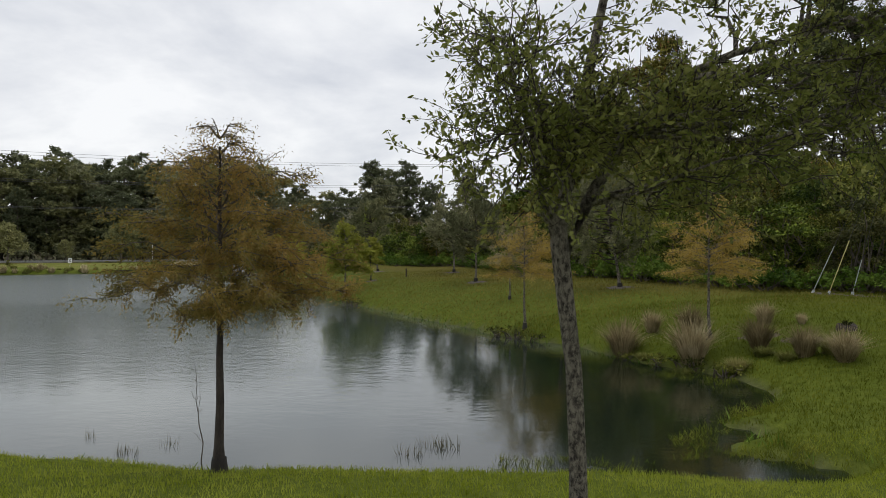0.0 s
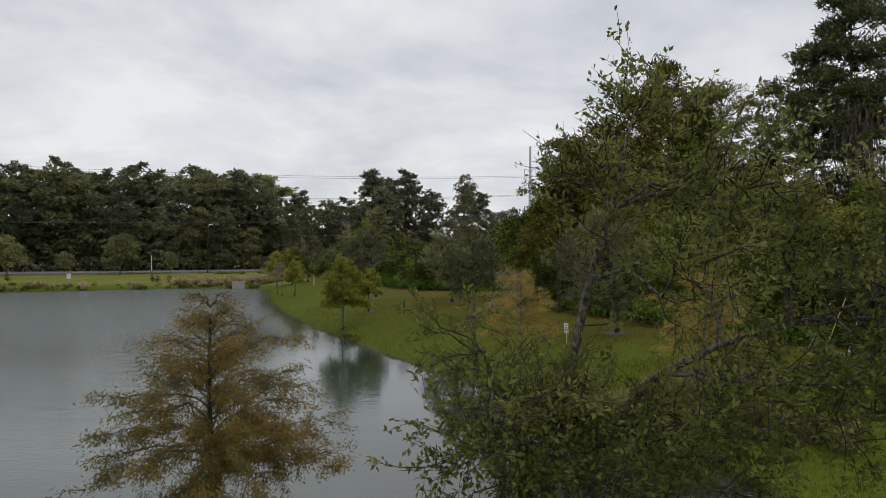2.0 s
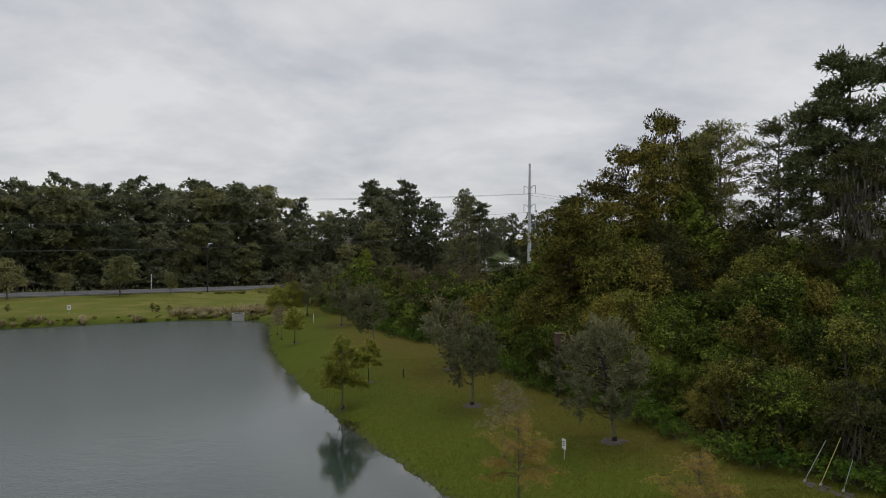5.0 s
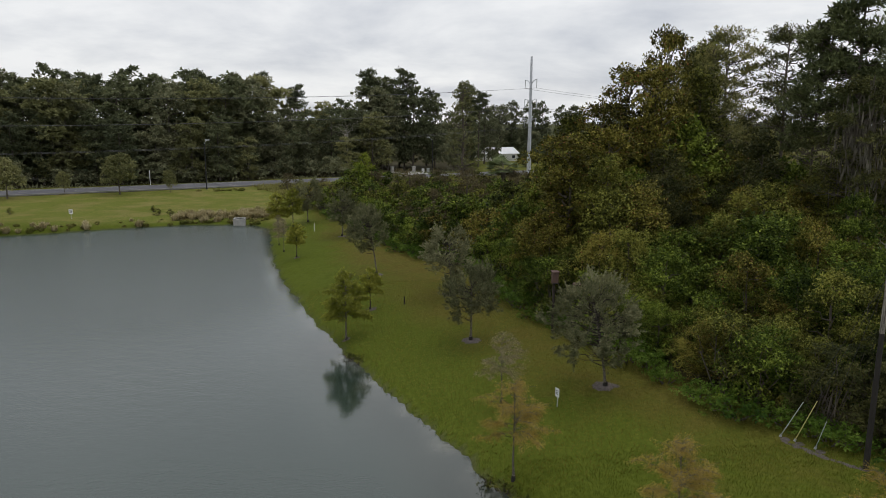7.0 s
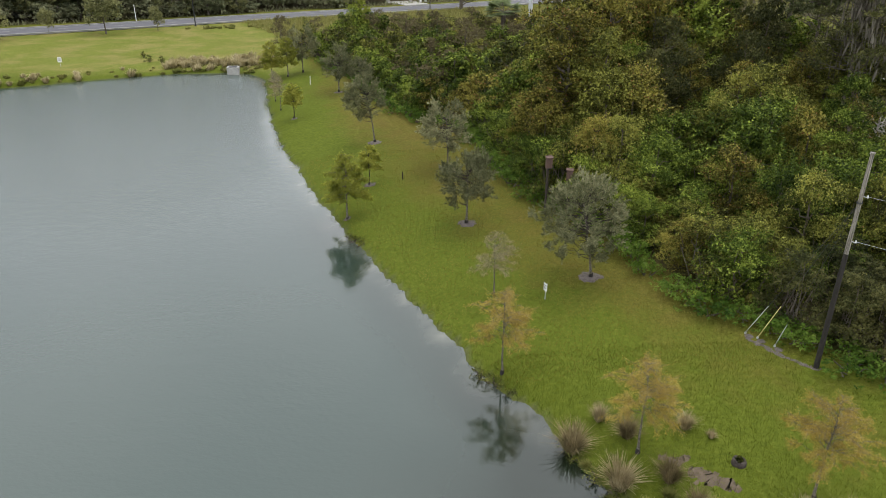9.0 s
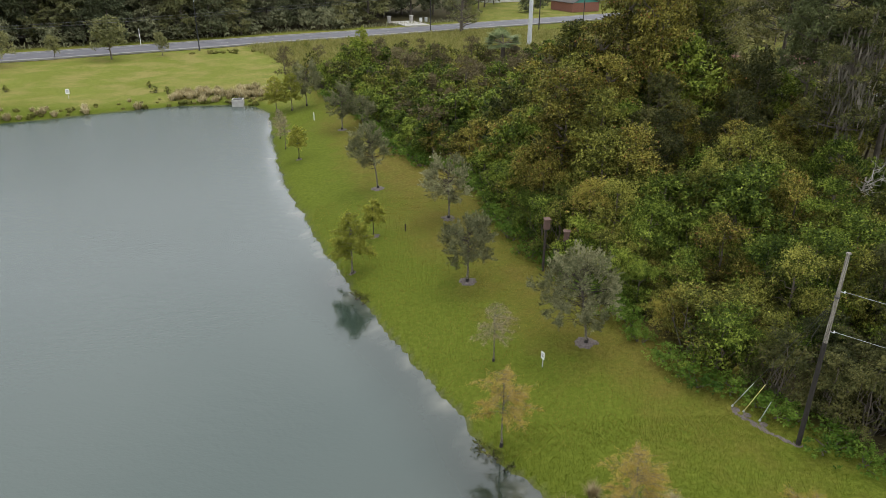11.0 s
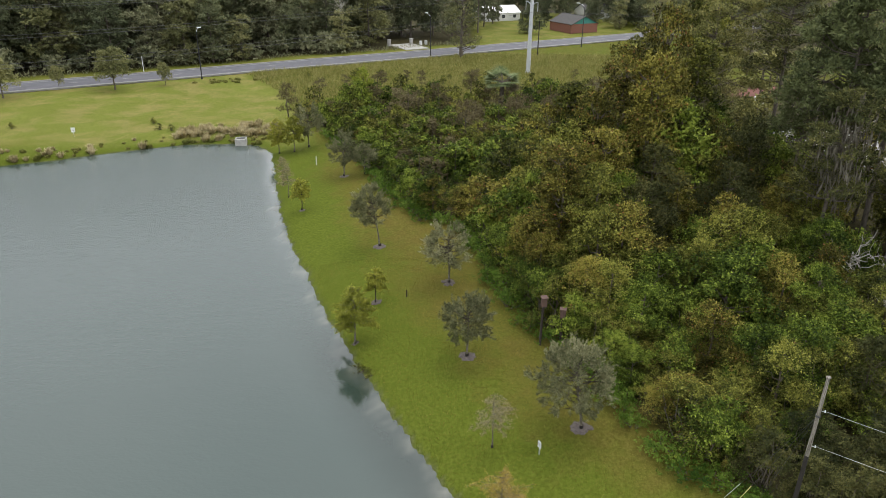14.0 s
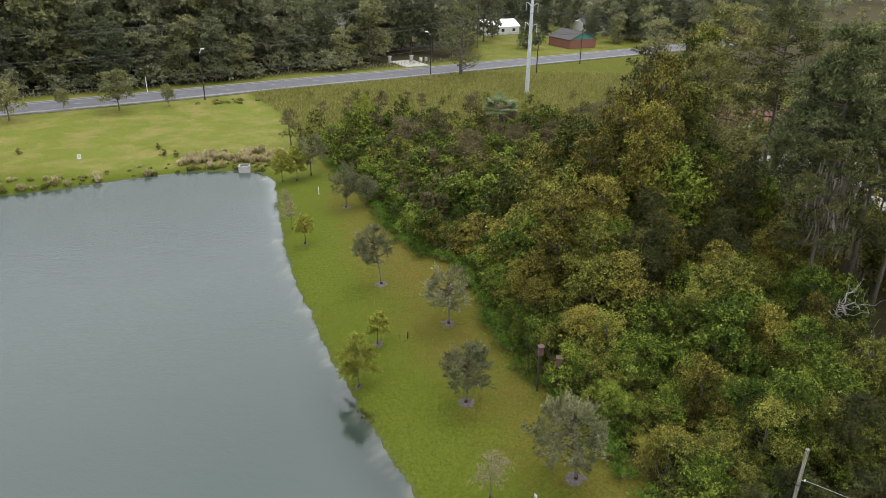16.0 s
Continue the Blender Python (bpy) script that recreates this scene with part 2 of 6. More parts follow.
M = {
    "kerb": plain_mat("old_kerb_concrete", (0.16, 0.16, 0.15), (0.3, 0.29, 0.27), 0.8, 0.9, 0, 0.3, 0.01),
    "near_oak": leaf_mat("live_oak_leaf", (0.058, 0.07, 0.017), (0.135, 0.155, 0.038), (0.27, 0.28, 0.085), 0.42),
    "grey_oak": leaf_mat("grey_green_oak_leaf", (0.07, 0.076, 0.036), (0.18, 0.185, 0.095), (0.36, 0.35, 0.2), 0.2),
    "rust": leaf_mat("rusty_cypress_needle", (0.17, 0.15, 0.04), (0.32, 0.22, 0.065), (0.46, 0.29, 0.095), 0.5),
    "olive": leaf_mat("olive_cypress_needle", (0.19, 0.21, 0.035), (0.34, 0.35, 0.06), (0.48, 0.45, 0.1), 0.42),
    "gold": leaf_mat("golden_cypress_needle", (0.27, 0.2, 0.05), (0.43, 0.31, 0.075), (0.56, 0.42, 0.12), 0.45),
    "straw_needle": leaf_mat("withered_cypress_needle", (0.2, 0.16, 0.08), (0.34, 0.28, 0.15), (0.46, 0.4, 0.24), 0.4),
    # near-black first stops paint hollow shade, pale last stops the lit tips
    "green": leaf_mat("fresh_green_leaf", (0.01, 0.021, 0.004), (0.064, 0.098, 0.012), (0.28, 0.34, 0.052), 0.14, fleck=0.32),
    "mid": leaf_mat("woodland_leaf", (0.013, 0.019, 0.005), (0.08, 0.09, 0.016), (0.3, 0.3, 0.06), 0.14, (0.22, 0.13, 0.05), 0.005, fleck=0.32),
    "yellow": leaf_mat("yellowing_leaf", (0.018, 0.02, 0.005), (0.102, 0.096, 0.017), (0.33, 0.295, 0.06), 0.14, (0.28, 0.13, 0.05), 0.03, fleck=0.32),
    # lighter and greyer leaf, with the hazy look put into the colour
    "back": leaf_mat("hazed_open_wood_leaf", (0.032, 0.038, 0.015), (0.125, 0.128, 0.042), (0.33, 0.31, 0.11), 0.2),
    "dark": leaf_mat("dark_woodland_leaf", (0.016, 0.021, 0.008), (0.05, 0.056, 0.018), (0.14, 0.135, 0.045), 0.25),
    # far leaf tones raised and greyed: distance haze painted into the base colour
    "far": leaf_mat("hazed_woodland_leaf", (0.0938, 0.1025, 0.0587), (0.1755, 0.1859, 0.104), (0.297, 0.297, 0.1688), 0.32, fleck=0.15),
    "far_olive": leaf_mat("hazed_olive_leaf", (0.1125, 0.1175, 0.0525), (0.2145, 0.2184, 0.0936), (0.351, 0.3375, 0.1553), 0.32, fleck=0.15),
    "far_dark": leaf_mat("hazed_dark_leaf", (0.0625, 0.0775, 0.045), (0.1274, 0.143, 0.0754), (0.2228, 0.2362, 0.1215), 0.32, fleck=0.15),
    "brown": leaf_mat("brown_twig_leaf", (0.06, 0.055, 0.025), (0.12, 0.1, 0.05), (0.2, 0.17, 0.09), 0.3),
    "pine": leaf_mat("pine_needle", (0.045, 0.058, 0.026), (0.112, 0.13, 0.052), (0.21, 0.23, 0.1), 0.25),
    "moss": leaf_mat("hanging_moss", (0.09, 0.08, 0.062), (0.16, 0.145, 0.115), (0.25, 0.23, 0.185), 0.3),
    "vine": leaf_mat("ground_vine_leaf", (0.03, 0.065, 0.01), (0.09, 0.155, 0.02), (0.19, 0.27, 0.045), 0.3),
    "bright": leaf_mat("bright_yellow_green_leaf", (0.11, 0.14, 0.018), (0.21, 0.25, 0.035), (0.34, 0.37, 0.07), 0.35),
    # lawn blade again, its colour lifted so the near bank looks more brightly lit
    "near_blade": leaf_mat("brightened_bank_blade", (0.13, 0.165, 0.014), (0.225, 0.27, 0.024), (0.35, 0.38, 0.06), 0.45),
    "straw": leaf_mat("dry_bunch_grass", (0.12, 0.095, 0.045), (0.3, 0.245, 0.13), (0.54, 0.46, 0.29), 0.35),
    "pale_straw": leaf_mat("pale_bank_grass", (0.2, 0.17, 0.085), (0.4, 0.34, 0.185), (0.6, 0.53, 0.34), 0.35),
    "field": leaf_mat("field_grass", (0.11, 0.13, 0.032), (0.2, 0.205, 0.055), (0.33, 0.3, 0.115), 0.35),
    "blade": leaf_mat("lawn_blade", (0.085, 0.105, 0.011), (0.155, 0.178, 0.02), (0.265, 0.275, 0.046), 0.4),
    "dry_blade": leaf_mat("olive_lawn_blade", (0.1, 0.1, 0.017), (0.17, 0.16, 0.032), (0.27, 0.235, 0.065), 0.4),
    "palm": leaf_mat("palm_frond", (0.08, 0.11, 0.045), (0.16, 0.2, 0.085), (0.27, 0.3, 0.15), 0.25),
    "bark": plain_mat("grey_brown_bark", (0.045, 0.036, 0.028), (0.17, 0.145, 0.115), 3.0, 0.9, 0, 0.9, 0.02, (3, 3, 0.8)),
    "oak_bark": plain_mat("scaly_oak_bark", (0.028, 0.022, 0.017), (0.3, 0.27, 0.21), 20.0, 0.9, 0, 1.0, 0.03, (1.5, 1.5, 0.9), 0.075),
    "dark_bark": plain_mat("dark_wet_bark", (0.018, 0.014, 0.012), (0.07, 0.055, 0.045), 5.0, 0.85, 0, 0.8, 0.02, (2.5, 2.5, 0.8), 0.12),
    "pale_bark": plain_mat("bleached_dead_wood", (0.25, 0.23, 0.2), (0.5, 0.47, 0.42), 5.0, 0.85, 0, 0.5, 0.01, (2, 2, 1)),
    "asphalt": plain_mat("worn_asphalt", (0.085, 0.085, 0.095), (0.14, 0.14, 0.155), 0.35, 0.85, 0, 0.3, 0.01),
    "paint": plain_mat("road_paint", (0.24, 0.24, 0.23), (0.45, 0.45, 0.43), 3.0, 0.7, 0, 0.1, 0.004),
    "concrete": plain_mat("weathered_concrete", (0.28, 0.27, 0.25), (0.48, 0.47, 0.44), 1.6, 0.85, 0, 0.3, 0.01),
    "steel": plain_mat("galvanised_steel", (0.45, 0.47, 0.5), (0.6, 0.62, 0.65), 1.5, 0.5, 0.3, 0.1, 0.004),
    "black_pole": plain_mat("black_painted_steel", (0.012, 0.012, 0.014), (0.03, 0.03, 0.033), 4.0, 0.5, 0, 0.15, 0.004),
    "white": plain_mat("white_sign_paint", (0.7, 0.71, 0.72), (0.84, 0.84, 0.84), 4.0, 0.5, 0, 0.05, 0.002),
    "roof_white": plain_mat("white_metal_roof", (0.72, 0.74, 0.76), (0.86, 0.87, 0.88), 0.6, 0.5, 0, 0.1, 0.01),
    "wall_white": plain_mat("pale_house_wall", (0.5, 0.5, 0.48), (0.66, 0.66, 0.63), 1.2, 0.8, 0, 0.2, 0.01),
    "brick_red": plain_mat("red_brick_wall", (0.15, 0.06, 0.042), (0.25, 0.11, 0.075), 2.5, 0.85, 0, 0.4, 0.01),
    "teal": plain_mat("teal_painted_gable", (0.03, 0.16, 0.14), (0.05, 0.24, 0.2), 2.0, 0.6, 0, 0.1, 0.005),
    "shingle": plain_mat("dark_roof_shingle", (0.045, 0.043, 0.042), (0.1, 0.095, 0.09), 2.0, 0.9, 0, 0.4, 0.02),
    "pane": plain_mat("dark_window_glass", (0.02, 0.025, 0.03), (0.04, 0.045, 0.05), 1.0, 0.1, 0, 0.0, 0.001),
    "mulch": plain_mat("red_mulch", (0.08, 0.03, 0.022), (0.18, 0.065, 0.046), 1.5, 0.95, 0, 0.7, 0.05),
    "grey_mulch": plain_mat("grey_mulch", (0.06, 0.048, 0.045), (0.17, 0.145, 0.135), 8.0, 0.95, 0, 0.8, 0.03),
    "tar": plain_mat("tarred_pole_wood", (0.012, 0.01, 0.009), (0.035, 0.03, 0.027), 4.0, 0.75, 0, 0.5, 0.01, (4, 4, 0.5)),
    "pole_wood": plain_mat("weathered_pole_wood", (0.04, 0.034, 0.028), (0.36, 0.33, 0.28), 4.0, 0.85, 0, 0.8, 0.01, (6, 6, 0.25), 0.1),
    "cedar": plain_mat("reddish_cedar_board", (0.06, 0.036, 0.028), (0.15, 0.092, 0.074), 4.0, 0.8, 0, 0.4, 0.006, (4, 4, 0.6)),
    "yellow_plastic": plain_mat("faded_yellow_plastic", (0.55, 0.46, 0.16), (0.68, 0.6, 0.26), 5.0, 0.5, 0, 0.1, 0.003),
    "grey_plastic": plain_mat("grey_guard_plastic", (0.33, 0.35, 0.35), (0.46, 0.48, 0.47), 5.0, 0.5, 0, 0.1, 0.003),
    "wire": plain_mat("weathered_wire", (0.05, 0.05, 0.055), (0.11, 0.11, 0.12), 3.0, 0.5, 0.5, 0.0, 0.001),
    "soil": plain_mat("bare_soil", (0.06, 0.045, 0.03), (0.15, 0.115, 0.08), 3.0, 0.95, 0, 0.6, 0.03),
}


def ground_material():
    m, n, l, b = mat_new("lawn_and_woodland_ground", 0.92)
    b.inputs["Specular IOR Level"].default_value = 0.06
    pos = n.new("ShaderNodeNewGeometry").outputs["Position"]

    def attr(name):
        a = n.new("ShaderNodeAttribute")
        a.attribute_name = name
        return a.outputs["Fac"]
    wide, mid, fine, tiny = (noise_node(n, l, s, d, 0.6, pos) for s, d in ((0.09, 5.0), (0.6, 5.0), (4.5, 5.0), (26.0, 4.0)))
    tuft = maths(n, l, "ADD", maths(n, l, "MULTIPLY", fine, 0.6), maths(n, l, "MULTIPLY", tiny, 0.5))
    lush = ramp(n, l, tuft, [(0.34, (0.044, 0.059, 0.007)), (0.55, (0.082, 0.105, 0.012)), (0.76, (0.135, 0.159, 0.026))])
    dry = ramp(n, l, tuft, [(0.34, (0.06, 0.052, 0.011)), (0.55, (0.108, 0.09, 0.019)), (0.76, (0.17, 0.141, 0.04))])
    f = maths(n, l, "ADD", attr("dryness"), maths(n, l, "MULTIPLY", maths(n, l, "SUBTRACT", wide, 0.5), 1.5))
    f = maths(n, l, "ADD", f, maths(n, l, "MULTIPLY", maths(n, l, "SUBTRACT", mid, 0.5), 1.4), True)
    col = blend(n, l, f, lush, dry)
    pale = ramp(n, l, tuft, [(0.36, (0.056, 0.08, 0.012)), (0.55, (0.135, 0.155, 0.028)), (0.74, (0.225, 0.23, 0.06))])
    col = blend(n, l, maths(n, l, "MULTIPLY", attr("far_lawn"), maths(n, l, "ADD", wide, 0.35), True), col, pale)
    tan = ramp(n, l, tuft, [(0.36, (0.1, 0.094, 0.026)), (0.55, (0.2, 0.178, 0.058)), (0.74, (0.31, 0.268, 0.108))])
    spots = ramp(n, l, noise_node(n, l, 0.16, 6.0, 0.65, pos), [(0.45, (0, 0, 0)), (0.62, (1, 1, 1))])
    col = blend(n, l, maths(n, l, "MULTIPLY", attr("far_lawn"), maths(n, l, "MULTIPLY", spots, 0.8), True), col, tan)
    litter = ramp(n, l, tuft, [(0.35, (0.022, 0.022, 0.01)), (0.75, (0.085, 0.072, 0.035))])
    wf = maths(n, l, "ADD", attr("wood"), maths(n, l, "MULTIPLY", maths(n, l, "SUBTRACT", mid, 0.5), 0.7), True)
    col = blend(n, l, maths(n, l, "MULTIPLY", attr("wood"), wf, True), col, litter)
    silt = ramp(n, l, fine, [(0.3, (0.05, 0.052, 0.025)), (0.7, (0.11, 0.11, 0.06))])
    col = blend(n, l, attr("bed"), col, silt)
    l.new(col, b.inputs["Base Color"])
    bump(n, l, b, tuft, 0.6, 0.06)
    return m


def water_material():
    m, n, l, b = mat_new("pond_water", 0.05, 0, 1.66)
    pos = n.new("ShaderNodeNewGeometry").outputs["Position"]
    a = n.new("ShaderNodeAttribute")
    a.attribute_name = "shallow"
    drift = noise_node(n, l, 0.035, 3.0, 0.5, pos)
    deep = ramp(n, l, drift, [(0.3, (0.034, 0.054, 0.045)), (0.7, (0.042, 0.063, 0.053))])
    # base colour darkened to paint in the wood's dark reflection and shade
    mirror_dark = n.new("ShaderNodeAttribute")
    mirror_dark.attribute_name = "clear"
    deep = blend(n, l, mirror_dark.outputs["Fac"], deep, (0.007, 0.014, 0.007))
    edge = maths(n, l, "ADD", a.outputs["Fac"], maths(n, l, "MULTIPLY", maths(n, l, "SUBTRACT", noise_node(n, l, 0.7, 4.0, 0.6, pos), 0.5), 0.5), True)
    col = blend(n, l, maths(n, l, "MULTIPLY", edge, a.outputs["Fac"], True), deep, (0.13, 0.135, 0.11))
    l.new(col, b.inputs["Base Color"])
    mp = n.new("ShaderNodeMapping")
    mp.inputs["Scale"].default_value, mp.inputs["Rotation"].default_value = (1.0, 1.5, 1.0), (0, 0, radians(25))
    l.new(pos, mp.inputs[0])
    rip = maths(n, l, "ADD", noise_node(n, l, 0.8, 4.0, 0.6, mp.outputs[0]), maths(n, l, "MULTIPLY", noise_node(n, l, 3.4, 3.0, 0.55, mp.outputs[0]), 0.6))
    gust = ramp(n, l, noise_node(n, l, 0.045, 3.0, 0.5, pos), [(0.35, (0.65, 0.65, 0.65)), (0.65, (1, 1, 1))])
    breeze = n.new("ShaderNodeAttribute")
    breeze.attribute_name = "breeze"
    amp = maths(n, l, "MULTIPLY", gust, breeze.outputs["Fac"])
    l.new(maths(n, l, "MINIMUM", maths(n, l, "ADD", maths(n, l, "MULTIPLY", maths(n, l, "SUBTRACT", breeze.outputs["Fac"], 0.1), 0.3), 0.07), 0.262), b.inputs["Roughness"])
    bump(n, l, b, maths(n, l, "MULTIPLY", rip, amp), 1.0, 0.055)
    return m


M["ground"], M["water"] = ground_material(), water_material()


# ---- mesh helpers ----
def mesh_np(name, verts, faces, mat, smooth=False):
    """A mesh from an array of corners and an array of triangles or quads."""
    verts, faces = np.asarray(verts, np.float32), np.asarray(faces, np.int32)
    me = bpy.data.meshes.new(name)
    me.vertices.add(len(verts))
    me.vertices.foreach_set("co", verts.ravel())
    k = faces.shape[1]
    me.loops.add(faces.size)
    me.loops.foreach_set("vertex_index", faces.ravel())
    me.polygons.add(len(faces))
    me.polygons.foreach_set("loop_start", np.arange(0, faces.size, k, dtype=np.int32))
    me.update(calc_edges=True)
    me.polygons.foreach_set("use_smooth", np.full(len(faces), smooth))
    me.materials.append(mat)
    return me


def part(name, data, mat, parent, label=""):
    """Links a bmesh or a mesh as one object under a thing or a part."""
    if isinstance(data, bmesh.types.BMesh):
        me = bpy.data.meshes.new(name)
        data.to_mesh(me)
        data.free()
        me.materials.append(mat)
    else:
        me = data
    ob = new(name, me)
    ob.parent = parent
    if label:
        ob["label"] = label
    return ob


def root(name, m, label, category, group="", kind=""):
    ob = new(name)
    ob.empty_display_size = 0.3
    ob.matrix_basis = m
    return tagged(ob, label, category, group, kind)


def thing(name, data, mat, m, label, category="", group="", kind=""):
    ob = part(name, data, mat, None)
    ob.matrix_basis = m
    return tagged(ob, label, category, group, kind)


def box(bm, cx, cy, cz, sx, sy, sz, bevel=0.0, rot=None):
    r = bmesh.ops.create_cube(bm, size=1.0)
    vs = r["verts"]
    bmesh.ops.scale(bm, vec=(sx, sy, sz), verts=vs)
    if bevel:
        es = list({e for v in vs for e in v.link_edges})
        g = bmesh.ops.bevel(bm, geom=es, offset=bevel, segments=1, affect="EDGES")
        vs = list({v for f in g["faces"] for v in f.verts} | {v for v in vs if v.is_valid})
    if rot is not None:
        bmesh.ops.transform(bm, matrix=rot, verts=vs)
    bmesh.ops.translate(bm, vec=(cx, cy, cz), verts=vs)
    return bm


def one_box(*a, **k):
    return box(bmesh.new(), *a, **k)


def tubes(paths, sides=6):
    """Corners and quads of tapered tubes; a path is (points, radii)."""
    vs, fs, at = [], [], 0
    ang = np.linspace(0, 2 * np.pi, sides, endpoint=False)
    for pts, rad in paths:
        pts, rad = np.asarray(pts, float), np.asarray(rad, float)
        tan = np.gradient(pts, axis=0)
        tan /= np.linalg.norm(tan, axis=1)[:, None] + 1e-9
        ref = np.where(np.abs(tan[:, 2:3]) > 0.9, [[1.0, 0, 0]], [[0, 0, 1.0]])
        u = np.cross(tan, ref)
        u /= np.linalg.norm(u, axis=1)[:, None] + 1e-9
        v = np.cross(tan, u)
        ring = pts[:, None] + rad[:, None, None] * (np.cos(ang)[None, :, None] * u[:, None] + np.sin(ang)[None, :, None] * v[:, None])
        k = len(pts)
        vs.append(ring.reshape(-1, 3))
        i, j = np.meshgrid(np.arange(k - 1), np.arange(sides), indexing="ij")
        a, b2 = i * sides + j, i * sides + (j + 1) % sides
        fs.append(np.stack([a, b2, b2 + sides, a + sides], -1).reshape(-1, 4) + at)
        at += k * sides
    return np.concatenate(vs), np.concatenate(fs)


def tube_mesh(name, paths, mat, sides=6):
    v, f = tubes(paths, sides)
    return mesh_np(name, v, f, mat, True)


def unit(rng, k):
    d = rng.normal(size=(k, 3))
    return d / (np.linalg.norm(d, axis=1)[:, None] + 1e-9)


def norm(a):
    return a / (np.linalg.norm(a, axis=1)[:, None] + 1e-9)


def leaf_mesh(name, base, way, face, length, width, mat, fold=0.12):
    """Leaves as four-cornered blades folded along the midrib."""
    way = norm(way)
    side = norm(np.cross(way, face))
    up = np.cross(side, way)
    length, width = np.broadcast_to(length, len(base))[:, None], np.broadcast_to(width, len(base))[:, None]
    mid = base + way * length * 0.45 + up * width * fold
    v = np.stack([base, mid + side * width / 2, base + way * length, mid - side * width / 2], 1).reshape(-1, 3)
    return mesh_np(name, v, np.arange(len(v)).reshape(-1, 4), mat)


def spray_mesh(name, base, way, face, length, width, mat):
    """Small pointed leaves of three corners, for foliage seen from afar."""
    way = norm(way)
    side = norm(np.cross(way, face))
    length, width = np.broadcast_to(length, len(base))[:, None], np.broadcast_to(width, len(base))[:, None]
    v = np.stack([base - side * width * 0.5, base + side * width * 0.5 + way * length * 0.25, base + way * length], 1).reshape(-1, 3)
    return mesh_np(name, v, np.arange(len(v)).reshape(-1, 3), mat)


def bend(rng, a, b2, k=5, sag=0.0, wobble=0.06):
    a, b2 = np.asarray(a, float), np.asarray(b2, float)
    t = np.linspace(0, 1, k)[:, None]
    p = a + (b2 - a) * t
    p += rng.normal(size=(k, 3)) * wobble * np.linalg.norm(b2 - a) * np.sin(np.pi * t) + np.array([0, 0, 1.0]) * sag * np.sin(np.pi * t)
    return p


# ---- the lie of the land ----
SHORE = [(-8, 11.85), (-5.2, 11.3), (-2.5, 10.9), (0.7, 10.7), (2.2, 10.6), (4.1, 10.45), (5.6, 10.5), (6.6, 11.2), (6.0, 12.2), (5.9, 13.0), (6.5, 13.7), (6.0, 14.5), (6.9, 15.3), (7.9, 16.6),
         (8.3, 17.9), (8.2, 19.4), (7.8, 20.5), (7.0, 21.7), (6.3, 22.9), (5.6, 24.5), (5.0, 26.0), (4.2, 27.2), (3.2, 28.1), (2.1, 29.9), (0.95, 32.9), (-0.1, 35.0), (-1.3, 37.0), (-2.6, 39.7), (-4.0, 42.2),
         (-5.4, 45.3), (-6.7, 47.8), (-7.7, 50.2), (-8.3, 52.0), (-9.7, 54.5), (-11.0, 57.6), (-13.1, 63.4), (-16.3, 71.2), (-19.3, 80.9), (-22.4, 92.8), (-25.4, 104.8), (-28.5, 109.0), (-33, 110.2), (-40.8, 109.0),
         (-48.9, 104.8), (-57.0, 99.9), (-64, 96.5), (-90, 86), (-118, 62), (-120, 30), (-90, 14), (-50, 12), (-20, 12.6)]
WOOD = [(70, 5), (30, 16), (23.5, 22), (20.8, 26.8), (18.7, 30.0), (16.9, 32.6), (14.6, 35.3), (12.7, 39.9), (10.9, 43.6), (7.5, 51.5), (5.9, 57.5), (4.0, 65.5), (3.0, 71),
        (-2.6, 75.6), (-5.5, 82.5), (-10.3, 95.5), (-18, 112), (-24, 121), (-10, 128), (12, 132), (26, 150), (45, 175), (80, 160), (130, 150), (160, 60)]
LUMPS = [(1.9, 12.1, 0.8, 0.16), (3.2, 12.3, 0.9, 0.2), (4.4, 12.4, 0.9, 0.2), (5.3, 12.6, 0.8, 0.12)]


def signed(px, py, poly):
    """Distance to a closed outline: negative inside it."""
    p = np.asarray(poly, float)
    best, inside = np.full(px.shape, 1e9), np.zeros(px.shape, bool)
    for (ax, ay), (bx, by) in zip(p, np.roll(p, -1, 0)):
        ex, ey = bx - ax, by - ay
        t = np.clip(((px - ax) * ex + (py - ay) * ey) / (ex * ex + ey * ey), 0, 1)
        best = np.minimum(best, np.hypot(px - ax - t * ex, py - ay - t * ey))
        cross = (ay > py) != (by > py)
        if by != ay:
            inside ^= cross & (px < (bx - ax) * (py - ay) / (by - ay) + ax)
    return np.where(inside, -best, best)


def wave(x, y, s, seed):
    return (np.sin(x * s + seed) * np.cos(y * s * 1.17 + seed * 2.3) + 0.6 * np.sin(x * s * 2.3 - y * s * 1.9 + seed * 0.7)
            + 0.35 * np.cos(x * s * 4.7 + y * s * 5.1 + seed * 3.1)) / 1.95


def smooth01(v):
    v = np.clip(v, 0, 1)
    return v * v * (3 - 2 * v)


def shore_dist(x, y):
    d = signed(x, y, SHORE)
    return d + 0.08 * wave(x, y, 2.3, 1.3) + 0.24 * wave(x, y, 0.61, 4.0) + 0.1 * wave(y, x, 1.13, 2.0)


